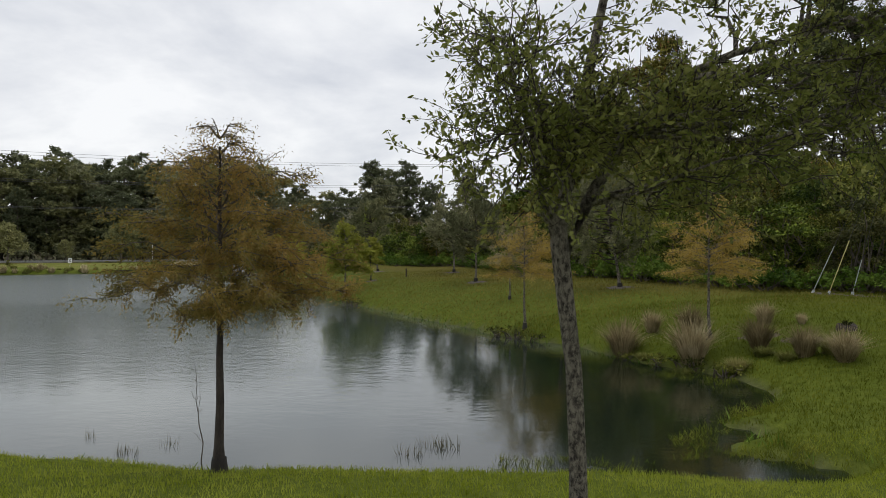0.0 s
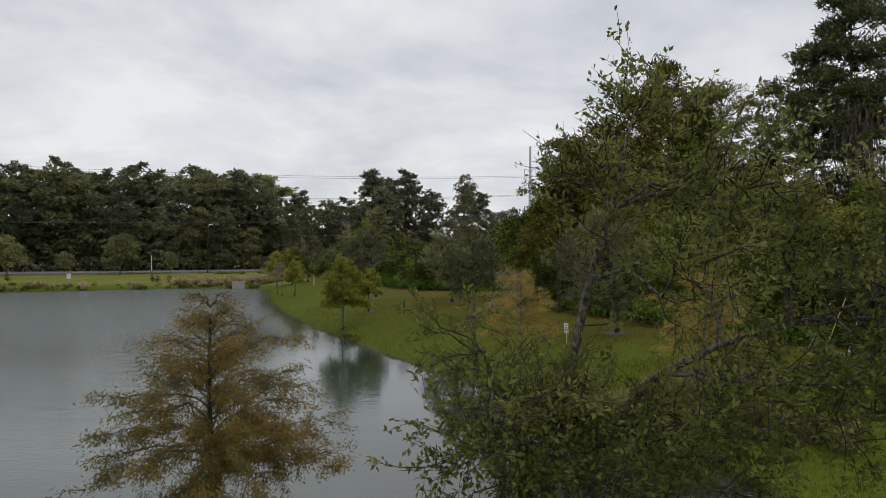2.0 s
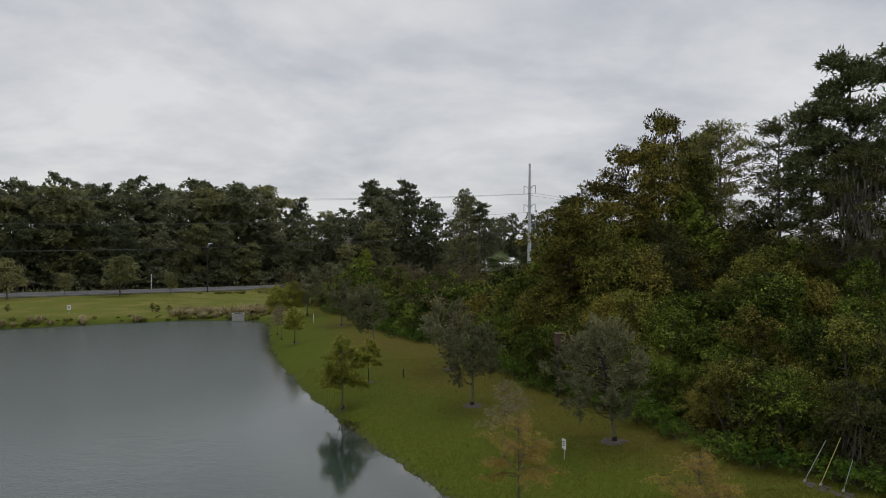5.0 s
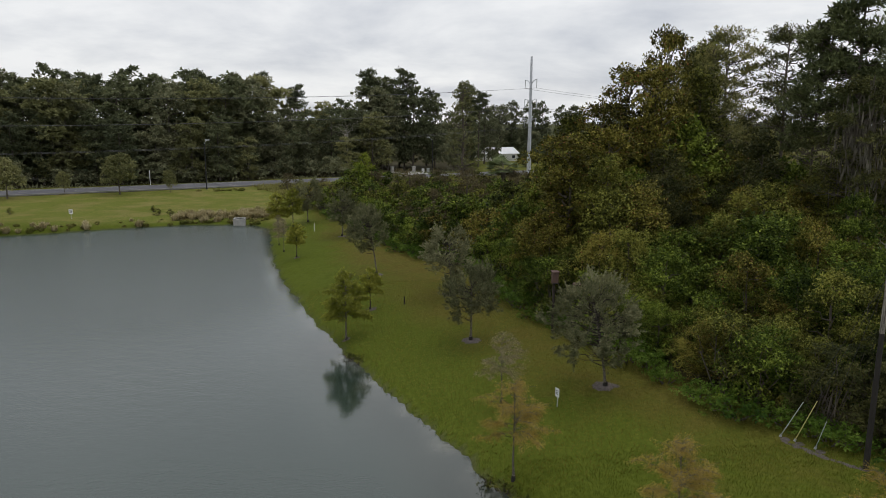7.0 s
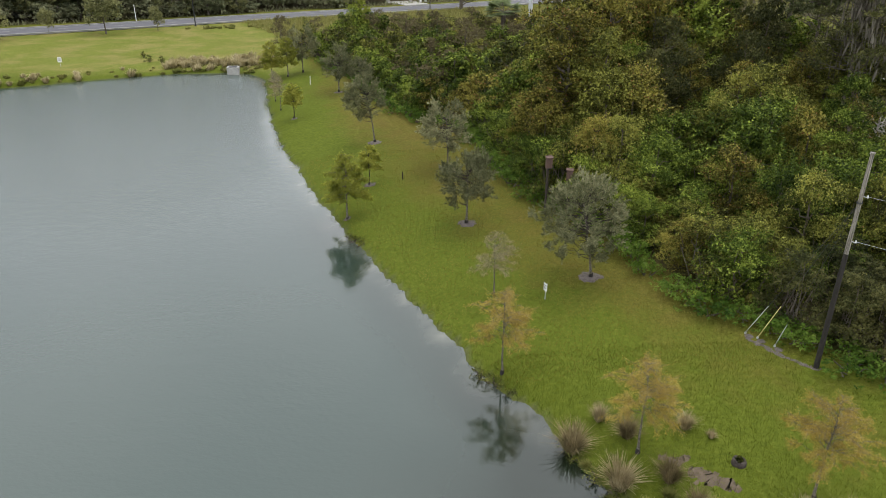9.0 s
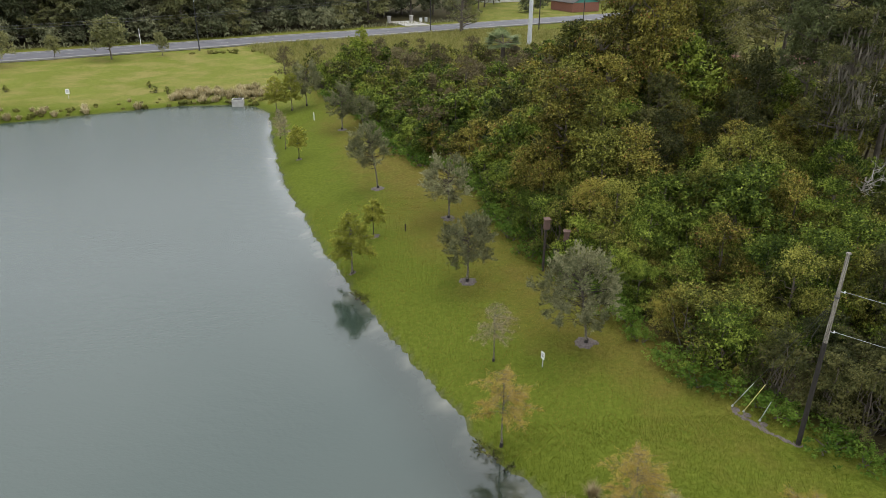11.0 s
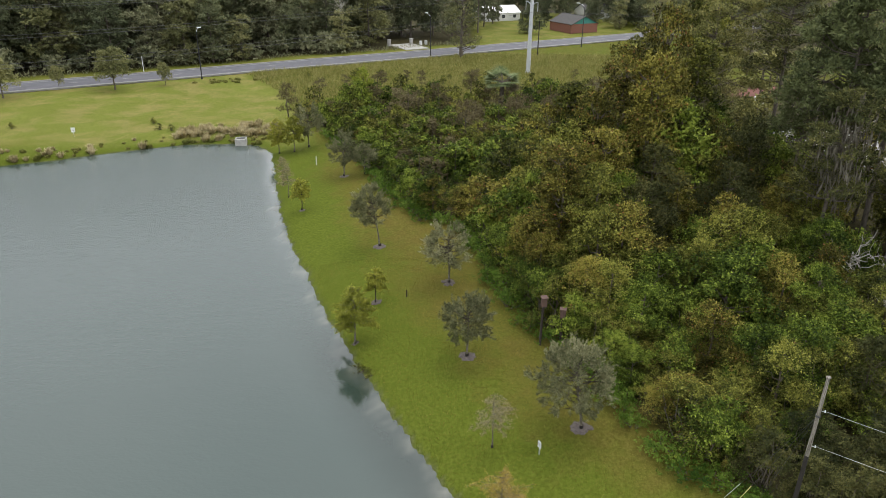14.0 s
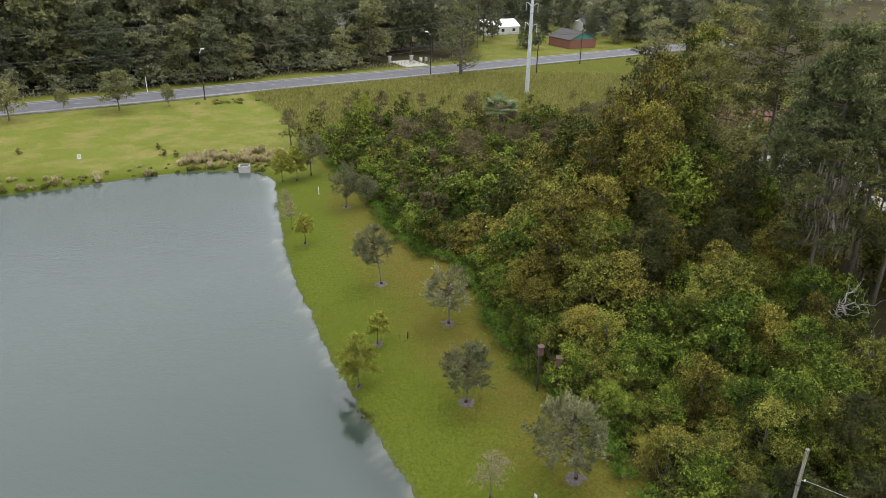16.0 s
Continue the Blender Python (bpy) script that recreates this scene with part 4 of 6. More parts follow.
def near_oak():
    """The oak that stands close by: forked limbs, many twigs, small stiff leaves."""
    rng = np.random.default_rng(77)
    t = root("live_oak", stand(0.98, 5.42, 0, 1.0), "slender live oak with scaly bark and small leaves", "tree")
    tp = np.array([(0.06, 0, -0.15), (0.06, 0, 0.25), (0.05, 0.0, 0.8), (0.02, 0.0, 1.5), (-0.04, 0, 2.0), (-0.09, 0, 2.45), (-0.1, 0.0, 2.75)])
    part("trunk", tube_mesh("trunk", [(tp, np.array([0.105, 0.078, 0.068, 0.064, 0.067, 0.07, 0.05]))], M["oak_bark"], 12), None, t)
    # the three stems that part above the fork: a long one to the side, the leader, and a short one
    stems = [np.array([(-0.08, 0, 2.3), (0.12, 0.02, 2.75), (0.42, 0.05, 3.3), (0.8, 0.05, 3.72), (1.3, 0.1, 3.95), (1.9, 0.2, 4.1), (2.6, 0.25, 4.3)]),
             np.array([(-0.1, 0, 2.5), (0.0, 0.05, 3.1), (0.15, 0.1, 3.8), (0.3, 0.1, 4.5), (0.45, 0.05, 5.0), (0.55, 0.0, 5.5)]),
             np.array([(-0.1, 0, 2.5), (-0.22, -0.02, 2.9), (-0.3, -0.1, 3.3), (-0.45, -0.2, 3.6), (-0.55, -0.25, 3.95)])]
    main = [(q, np.linspace(0.058, 0.014, len(q))) for q in stems]
    ends = []
    for k in range(40):
        d = unit(rng, 1)[0]
        e = np.array([1.35, 0.1, 4.15]) + d * np.array([2.4, 1.7, 1.4]) * (0.62 + 0.38 * rng.random())
        if 2.75 < e[2] < 3.8 + 1.3 * max(0.0, e[0]):
            ends.append(e)
    ends += [np.array(e) for e in ((-0.5, -0.9, 3.1), (-0.5, -0.4, 2.9), (-0.65, -0.2, 3.2), (-0.4, -1.0, 3.4), (-0.75, -0.3, 3.85), (-0.55, -1.1, 3.6), (0.6, 0.0, 5.7), (0.3, 0.2, 5.2))]
    for e in ends:
        allp = np.concatenate(stems)
        low = allp[allp[:, 2] < e[2] + 0.2]
        foot = low[np.argmin(np.linalg.norm(low - e, axis=1) + 0.4 * rng.random(len(low)))]
        main.append((bend(rng, foot, e, 8, 0.05, 0.05), np.linspace(0.02, 0.005, 8)))
    for one in main:
        part("limb", tube_mesh("limb", [one], M["oak_bark"], 7), None, t)
    twigs, base, way, face = [], [], [], []
    for p, r in main:
        sparse = p[-1][0] < 0.5 and p[-1][2] > 3.3
        for q in range(12):
            f = 0.15 + 0.85 * rng.random()
            i = min(len(p) - 2, int(f * (len(p) - 1)))
            s0 = p[i] + (p[i + 1] - p[i]) * rng.random()
            if s0[2] < 2.7:
                continue
            d = unit(rng, 1)[0] * 0.9 + norm((p[-1] - p[0])[None])[0] * 0.75 + np.array([0, 0, 0.15])
            e = s0 + d / np.linalg.norm(d) * (0.25 + 0.5 * rng.random())
            b1 = bend(rng, s0, e, 5, -0.03, 0.08)
            twigs.append((b1, np.linspace(0.007, 0.002, 5)))
            for w in range(7):
                g = 0.2 + 0.8 * rng.random()
                j = min(3, int(g * 4))
                o = b1[j] + (b1[j + 1] - b1[j]) * rng.random()
                d2 = unit(rng, 1)[0] * 0.8 + d / np.linalg.norm(d) * 0.7
                e2 = o + d2 / np.linalg.norm(d2) * (0.12 + 0.2 * rng.random())
                twigs.append((np.array([o, (o + e2) / 2 + rng.normal(size=3) * 0.012, e2]), np.array([0.003, 0.0024, 0.0016])))
                k = 6 if sparse else 10
                base.append(o + (e2 - o) * rng.random((k, 1)) * 1.05 + rng.normal(size=(k, 3)) * 0.014)
                way.append(np.tile(d2, (k, 1)) * 0.5 + unit(rng, k) * 0.9)
                face.append(unit(rng, k) + np.array([0, 0, 0.5]))
    part("twig_growth", tube_mesh("twigs", twigs, M["dark_bark"], 3), None, t)["kind"] = "stuff"
    base, way, face = np.concatenate(base), np.concatenate(way), np.concatenate(face)
    s = 0.65 + 0.7 * rng.random(len(base))
    part("crown", leaf_mesh("crown", base, way, face, 0.052 * s, 0.025 * s, M["near_oak"], 0.15), None, t)


near_oak()
cypress(5, "rust", 4.72, 1.58, 0.48, 13, 8, 560, 0.05, 0.066, 0.98, "bald cypress turning rusty brown on the near bank", 1.0, 1.6, "bark", 0.8).put(stand(-3.03, 9.6, 20, 1.0))

# trees on the lawn and along the right bank
OAKS = [lawn_oak(15, 6.9, 2.5, 0.2, 92, -0.95, "broad young grey-green live oak on the lawn"), lawn_oak(16, 5.5, 2.0, 0.3, 62), lawn_oak(13, 6.8, 1.85, 0.36, 62, -0.9, "young live oak with a leaning trunk on the lawn"),
        lawn_oak(14, 6.2, 2.15, 0.3, 58, 0.1)]
for k, x, y, turn, s, sz in [(0, 9.33, 37.4, 0, 1.0, 1.0), (1, 2.13, 46.17, 40, 1.0, 1.0), (2, -6.15, 66.9, 0, 0.98, 1.0), (3, -12.6, 89.6, 90, 0.98, 1.0), (3, 0.9, 58.3, 200, 1.02, 0.97), (3, -19.7, 104.2, 10, 1.02, 1.1),
                             (1, -9.9, 90.2, 150, 0.85, 0.75)]:
    OAKS[k].put(stand(x, y, turn, s, sz))
CY_OLIVE = cypress(21, "olive", 5.25, 1.45, 0.34, 13, 8, 140, 0.18, 0.075, 0.95, "green-olive young bald cypress on the lawn", 1.0, 2.4, "oak_bark")
CY_THIN = cypress(22, "gold", 4.6, 1.65, 0.46, 10, 8, 280, 0.065, 0.055, 0.97, "thin straw-gold bald cypress near the water", 0.8, 2.0, "oak_bark")
CY_BARE = cypress(24, "straw_needle", 4.3, 1.35, 0.46, 9, 8, 120, 0.08, 0.05, 0.97, "nearly bare pale bald cypress on the lawn", 0.6, 2.0, "oak_bark")
CY_GREEN = cypress(23, "olive", 3.6, 0.95, 0.42, 10, 6, 130, 0.18, 0.05, 0.95, "small olive bald cypress on the lawn", 1.0, 2.0)
for x, y, s in [(-6.85, 49.75, 1.0), (-21.6, 102.5, 1.05), (-24.0, 103.2, 1.0)]:
    CY_OLIVE.put(stand(x, y, 90 * x, s))
for x, y, s in [(3.35, 29.0, 1.02), (8.53, 22.7, 1.0), (14.2, 19.4, 1.0)]:
    CY_THIN.put(stand(x, y, 70 * x, s))
for x, y, s in [(3.4, 36.1, 0.95), (-18.9, 84.0, 0.95), (-20.6, 89.0, 0.9)]:
    CY_BARE.put(stand(x, y, 70 * x, s))
for x, y, s in [(-5.65, 55.35, 1.0), (-16.3, 78.7, 1.15)]:
    CY_GREEN.put(stand(x, y, 40 * x, s))

# woodland kinds
W = {
    "shrub_green": shrub(31, "green"), "shrub_mid": shrub(32, "mid", 4.4, 2.3), "shrub_yellow": shrub(33, "yellow", 4.0, 2.0, label="yellowing wild shrub in the dense wood"),
    "shrub_vine": shrub(34, "vine", 1.2, 1.4, 12, 0.5, 18, 0.17, "ground_vine", "low bright green vine patch at the wood's edge"),
    "vine_mid": vine_hung(41, "mid"), "vine_yellow": vine_hung(42, "yellow"), "vine_green": vine_hung(43, "green", 6.0),
    "tree_mid": broadleaf(51, "mid", 11, 3.6, 0.3, 58), "tree_yellow": broadleaf(52, "yellow", 11, 3.4, 0.3, 58, label="leafy tree turning yellow in the wood"),
    "tree_dark": broadleaf(53, "dark", 11, 3.7, 0.3, 54, label="dark green tree in the dense wood"), "tree_green": broadleaf(54, "green", 10, 3.3, 0.3, 54),
    "tree_brown": broadleaf(55, "brown", 8, 2.6, 0.25, 26, 1.0, 6.0, 0.26, label="thin brownish tree with half-bare twigs"),
    "tall_mid": broadleaf(56, "mid", 21, 4.0, 0.25, 130, 0.95, 11, 0.27, crest=0.88, trunk_r=0.28, shape=0.42, label="tall leafy tree rising above the wood"),
    "tall_yellow": broadleaf(57, "yellow", 17, 3.8, 0.2, 105, 0.95, 11, 0.26, crest=0.88, trunk_r=0.24, shape=0.45, label="tall olive-yellow tree rising above the wood"),
    "pine": pine(61), "pine_open": pine(62, 24, 70, 4.2, 0.4, "back", 0.34, 11.0, "tall open-crowned tree with bare limbs"),
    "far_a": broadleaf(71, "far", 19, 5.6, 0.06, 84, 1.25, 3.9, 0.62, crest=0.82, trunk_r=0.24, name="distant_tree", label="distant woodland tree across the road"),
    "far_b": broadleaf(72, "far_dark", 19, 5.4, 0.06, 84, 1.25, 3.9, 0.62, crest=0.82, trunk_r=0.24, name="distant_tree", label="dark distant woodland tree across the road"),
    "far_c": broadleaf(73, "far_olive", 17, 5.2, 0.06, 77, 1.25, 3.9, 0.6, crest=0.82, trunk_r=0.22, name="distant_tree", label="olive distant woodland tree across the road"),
    "back_mid": broadleaf(76, "back", 13, 4.6, 0.25, 42, 1.25, 2.2, 0.6, trunk_r=0.2, label="leafy tree standing behind the wood"),
    "back_yellow": broadleaf(77, "back", 13, 4.4, 0.25, 42, 1.25, 2.2, 0.6, trunk_r=0.2, label="olive-yellow tree standing behind the wood"),
    "back_open": pine(78, 20, 34, 4.6, 0.4, "far_olive", 0.6, 3.0, "open tree with bare limbs behind the wood"),
    "back_bush_mid": vine_hung(44, "mid", 7.0, 2.8, 40, 0.8, 4.0, 0.36, label="leafy tree hung with vines behind the lawn"),
    "back_bush_yellow": vine_hung(46, "yellow", 7.0, 2.8, 40, 0.8, 4.0, 0.36, label="yellowing tree hung with vines behind the lawn"),
    "brown_bush": shrub(80, "brown", 4.0, 2.0, 24, 0.7, 4.0, 0.3, "bush", "half-bare brownish bush behind the lawn"),
    "back_bush_green": vine_hung(45, "green", 6.0, 2.7, 38, 0.8, 4.0, 0.36, label="green tree hung with vines behind the lawn"),
    "tree_bright": broadleaf(58, "bright", 9.5, 2.3, 0.12, 60, 0.75, 5.0, 0.4, label="bright green upright tree by the rough field"),
    "scrub": shrub(79, "mid", 3.4, 2.0, 22, 0.7, 4.5, 0.34, "scrub_bush", "low olive scrub bush in the rough field"),
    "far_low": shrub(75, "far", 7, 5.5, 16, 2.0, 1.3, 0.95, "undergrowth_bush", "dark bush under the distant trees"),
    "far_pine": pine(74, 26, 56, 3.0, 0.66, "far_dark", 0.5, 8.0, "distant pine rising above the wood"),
}
# the same kinds with finer leaves, for the part of the wood that the walk passes nearest
W.update({
    "shrub_green_near": shrub(131, "green", dens=27, leaf=0.14), "shrub_mid_near": shrub(132, "mid", 4.4, 2.3, dens=27, leaf=0.14),
    "shrub_yellow_near": shrub(133, "yellow", 4.0, 2.0, dens=27, leaf=0.14, label="yellowing wild shrub in the dense wood"),
    "vine_mid_near": vine_hung(141, "mid", dens=24, leaf=0.155), "vine_yellow_near": vine_hung(142, "yellow", dens=24, leaf=0.155), "vine_green_near": vine_hung(143, "green", 6.0, dens=24, leaf=0.155),
    "tree_mid_near": broadleaf(151, "mid", 11, 3.6, 0.25, 70, 0.8, 17, 0.19), "tree_yellow_near": broadleaf(152, "yellow", 11, 3.4, 0.25, 70, 0.8, 17, 0.19, label="leafy tree turning yellow in the wood"),
    "tree_dark_near": broadleaf(153, "dark", 11, 3.7, 0.25, 66, 0.8, 17, 0.19, label="dark green tree in the dense wood"), "tree_green_near": broadleaf(154, "green", 10, 3.3, 0.25, 66, 0.8, 17, 0.19),
})
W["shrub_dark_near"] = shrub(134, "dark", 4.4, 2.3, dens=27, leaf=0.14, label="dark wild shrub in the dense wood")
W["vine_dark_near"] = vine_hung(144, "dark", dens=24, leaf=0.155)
wr = np.random.default_rng(9)


TOPS = [(10.6, 58.9, 15.8), (11.3, 54.3, 14.6), (7.0, 57.4, 11.3), (12.9, 55.8, 15.4), (15.9, 55.3, 12.2), (18, 54, 7.8), (17.4, 51.7, 7.5), (20.4, 49.5, 9.7), (19.9, 47.7, 8.7), (22.2, 47.6, 11.7), (23.5, 49, 12.5),
        (26.2, 54.6, 10.6), (20.7, 44.9, 7.6), (26.3, 42.7, 10.7), (25.1, 40.4, 10.0), (18.9, 39.9, 6.7), (14.2, 43.4, 4.4), (30, 57.5, 11), (36.5, 63.2, 12.7), (13.6, 74.4, 17.5), (21.7, 70.2, 20), (1.5, 82.5, 4.9), (-1.2, 79.6, 3.2),
        (5.2, 88.2, 5.5), (9.4, 95.2, 7.8), (-4.5, 95, 6.5), (20.4, 61.6, 13.8), (24.4, 61.1, 10.3)]
TOPS += [(-13.1, 103.6, 7.6), (8.3, 113.1, 7.5), (7.9, 55.8, 13.4), (31.4, 60.4, 12.2), (14.4, 59.1, 16), (21, 33, 6.5), (28, 36, 9), (30, 47, 8), (30, 75, 15), (6, 72, 8), (24, 95, 8)]
TOPS = np.array(TOPS)


def canopy(x, y):
    """Height of the wood's top at a place, carried between the crowns that stand out."""
    w = 1 / (np.hypot(TOPS[:, 0] - x, TOPS[:, 1] - y) + 1.2) ** 3
    d = -signed(np.array([x]), np.array([y]), WOOD)[0]
    return (float((w * TOPS[:, 2]).sum() / w.sum()) - 1.7) * (0.55 + 0.45 * float(smooth01((d - 0.5) / 4.0)))


def named_put(key, x, y, hgt, base_h, wide=1.0):
    s = hgt / base_h
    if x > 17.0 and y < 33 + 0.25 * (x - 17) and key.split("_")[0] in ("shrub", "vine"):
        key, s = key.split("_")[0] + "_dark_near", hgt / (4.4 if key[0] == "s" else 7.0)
    swap = {"shrub_yellow": ("shrub_green", 1.0), "vine_yellow": ("vine_green", 7 / 6), "tree_yellow": ("tree_green", 1.1)}
    if key in swap and y < 47 and x < 30 and int(x * 7 + y * 13) % 5 < 3:
        key, s = swap[key][0], s * swap[key][1]
    if y < 64 and x < 36 and key + "_near" in W:
        key += "_near"
    W[key].put(stand(x, y, wr.random() * 360, s * wide * (0.9 + 0.2 * wr.random()), s, 0.1))


# tall trees of the wood that stand out by themselves
for key, x, y, top, base_h, wide in [
        ("tall_yellow", 22.0, 71, 24.4, 17, 0.7), ("tall_yellow", 20.0, 66, 20.5, 17, 0.8), ("tall_mid", 26.5, 75, 20.5, 21, 1.0), ("tall_yellow", 18.2, 70.5, 20.6, 17, 0.85), ("tall_yellow", 14.6, 66, 16.8, 17, 0.95), ("tall_mid", 30, 86, 24.0, 21, 0.75), ("tall_mid", 33.5, 90, 25.0, 21, 0.7),
        ("tall_yellow", 14.4, 60.5, 14.6, 17, 1.0), ("tall_yellow", 10.4, 57.6, 14.0, 17, 1.1), ("tall_mid", 14, 74.5, 15.8, 21, 1.2), ("tree_mid", 12, 66, 13.5, 11, 0.9),
        ("pine_open", 37, 94, 27.0, 24, 1.0), ("pine_open", 44, 92, 27, 24, 1.1), ("pine_open", 31, 82, 23.5, 24, 1.0), ("pine", 36.4, 63, 27.5, 26, 1.05), ("pine", 34.6, 66, 23.5, 26, 0.9), ("pine", 41.5, 64, 29.0, 26, 1.05),
        ("pine", 45.5, 62, 29.5, 26, 1.1), ("pine_open", 34, 58.6, 18.5, 24, 1.1), ("pine", 50, 66, 29, 26, 1.0), ("pine_open", 40, 57, 20, 24, 1.1), ("tree_dark", 30, 66, 14, 11, 0.9),
        ("tree_mid", 24, 51.5, 10.4, 11, 1.0), ("tree_yellow", 27, 44.5, 8.6, 11, 1.0), ("tree_mid", 20.5, 50.5, 8.0, 11, 1.0), ("tree_dark", 17, 57, 10.5, 11, 1.0),
        ("tree_mid", 34, 61, 11.0, 11, 1.0), ("tree_dark", 26, 60, 11.5, 11, 1.0), ("tree_green", 31, 52, 9.5, 10, 1.0), ("tree_bright", -12.6, 117.6, 9.6, 9.5, 1.0), ("tree_brown", -5, 112, 7.5, 8, 1.2), ("tree_brown", 4, 100, 8.0, 8, 1.2),
        ("tree_brown", 0, 118, 7.0, 8, 1.2), ("tree_mid", -6, 101, 7.0, 11, 1.0), ("tree_brown", 12, 108, 7.5, 8, 1.1), ("tree_green", -15.5, 119, 6.5, 10, 0.9)]:
    named_put(key, x, y, top, base_h, wide)

# the rest of the wood, thick at its edge
for gyy in np.arange(14, 128, 3.3):
    for gxx in np.arange(-24, 70, 3.3):
        x, y = gxx + wr.normal() * 0.95, gyy + wr.normal() * 0.95
        d = -signed(np.array([x]), np.array([y]), WOOD)[0]
        if d < 1.7 or x > 14 + 0.66 * y or math.hypot(x, y) < 22:
            continue
        if x > 51 and y > 88 or x > 38 and y > 76 and wr.random() < 0.6 or math.hypot(x - 35.5, y - 51) < 4.0 or math.hypot(x - 40.5, y - 60) < 5.0 or math.hypot(x - 10.7, y - 122.5) < 3:
            continue
        hgt = canopy(x, y) * (0.74 + 0.34 * wr.random())
        if d > 9 and wr.random() < (0.3 if y < 52 else 0.5 if y < 84 else 0.3):
            continue
        patch = wave(np.array([x]), np.array([y]), 0.23, 1.0)[0] + 0.5 * wr.normal()
        if hgt < 5.4:
            key, bh = ("shrub_green", 4.0) if patch > 0.3 else ("vine_green", 6.0) if patch > 0.0 else ("shrub_mid", 4.4) if patch > -0.4 else ("shrub_yellow", 4.0)
        elif hgt < 8.4:
            key, bh = ("vine_green", 6.0) if patch > 0.35 else ("vine_mid", 7.0) if patch > -0.35 else ("vine_yellow", 7.0)
        else:
            key, bh = ("tree_green", 10) if patch > 0.5 else ("tree_mid", 11) if patch > -0.1 else ("tree_yellow", 11) if patch > -0.6 else ("tree_dark", 11)
        if y < 54 and x < 34 and hgt >= 8.4:
            key, bh = ("vine_green", 6.0) if patch > 0.2 else ("vine_mid", 7.0) if patch > -0.4 else ("vine_yellow", 7.0)
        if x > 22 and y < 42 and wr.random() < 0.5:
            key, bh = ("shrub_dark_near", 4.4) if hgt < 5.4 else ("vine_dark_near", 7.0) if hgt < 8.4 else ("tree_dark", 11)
        if y > 84:
            key, bh = ("back_bush_green", 6.0) if patch > 0.1 else ("back_bush_mid", 7.0)
        if x > 38 and y > 76:
            key, bh = (("back_yellow", 13), ("back_mid", 13))[wr.integers(2)]
        if y > 98 and wr.random() < 0.35:
            key, bh = "tree_brown", 8
        named_put(key, x, y, hgt, bh)

# close low growth behind the lawn and towards the rough field
for gyy in np.arange(84, 132, 2.9):
    for gxx in np.arange(-24, 46, 2.9):
        x, y = gxx + wr.normal() * 0.9, gyy + wr.normal() * 0.9
        d = -signed(np.array([x]), np.array([y]), WOOD)[0]
        if d < 1.5 or wr.random() < 0.25 or math.hypot(x - 10.7, y - 122.5) < 2.5:
            continue
        r = wr.random()
        key, bh = ("back_bush_green", 6.0) if r < 0.36 else ("back_bush_mid", 7.0) if r < 0.6 else ("back_bush_yellow", 7.0) if r < 0.8 else ("brown_bush", 4.0)
        named_put(key, x, y, (3.4 + 2.4 * wr.random()) * (1.0 if y < 112 else 0.7), bh, 1.1)

# undergrowth between the trunks of the nearer wood
for gyy in np.arange(26, 66, 2.7):
    for gxx in np.arange(8, 38, 2.7):
        x, y = gxx + wr.normal() * 0.8, gyy + wr.normal() * 0.8
        d = -signed(np.array([x]), np.array([y]), WOOD)[0]
        if d < 1.2 or math.hypot(x - 35.5, y - 51) < 4.0 or x > 14 + 0.66 * y:
            continue
        hgt = min(6.5, canopy(x, y) * (0.45 + 0.3 * wr.random()))
        patch = wave(np.array([x]), np.array([y]), 0.23, 1.0)[0] + 0.5 * wr.normal()
        key, bh = ("shrub_green", 4.0) if patch > 0.15 else ("shrub_mid", 4.4) if patch > -0.4 else ("shrub_yellow", 4.0)
        named_put(key, x, y, hgt, bh, 4.4 / max(3.0, hgt))

# the leafy fringe that overhangs the lawn
FRINGE = np.array(WOOD[3:18], float)
for (ax, ay), (bx, by) in zip(FRINGE[:-1], FRINGE[1:]):
    ln = math.hypot(bx - ax, by - ay)
    nx, ny = (by - ay) / ln, -(bx - ax) / ln
    for k in range(int(ln / 1.75)):
        f, q = (k + 0.5 + 0.3 * wr.normal()) * 1.75 / ln, 0.9 + 0.8 * wr.random()
        x, y = ax + (bx - ax) * f + nx * q, ay + (by - ay) * f + ny * q
        patch = wave(np.array([x]), np.array([y]), 0.23, 1.0)[0] + 0.5 * wr.normal()
        key, bh = ("shrub_green", 4.0) if patch > -0.1 else ("vine_green", 6.0) if patch > -0.35 else ("shrub_mid", 4.4) if patch > -0.6 else ("vine_yellow", 7.0)
        named_put(key, x, y, (2.6 if y > 78 else 3.4) + 1.8 * wr.random(), bh, 1.0)

# thinner trees behind the wood
for gyy in np.arange(84, 262, 10.0):
    for gxx in np.arange(30, 190, 10.0):
        x, y = gxx + wr.normal() * 2.4, gyy + wr.normal() * 2.4
        if x > 16 + 0.72 * y or x < max(28, 0.235 * y + 2.5) or 56 < x < 88 and 108 < y < 160 or y > 190 + 0.56 * (x - 20):
            continue
        if -signed(np.array([x]), np.array([y]), WOOD)[0] > 0 and y < 110 and x < 54:
            continue
        r = wr.random()
        if r < 0.2:
            named_put("back_open", x, y, 15 + 5 * wr.random(), 20, 1.0)
        elif r < 0.62:
            named_put(("back_mid", "back_yellow", "back_mid")[wr.integers(3)], x, y, 9 + 6 * wr.random(), 13, 1.0)
for x, y, h in [(58, 128, 12), (63, 122, 13), (70, 130, 11), (76, 127, 13), (60, 116, 14), (68, 112, 14)]:
    named_put("back_open", x, y, h, 20, 1.2)

# far wood across the road, and the skyline


def road_mid(x):
    return float(np.interp(x, [p[0] for p in ROAD], [p[1] for p in ROAD]))


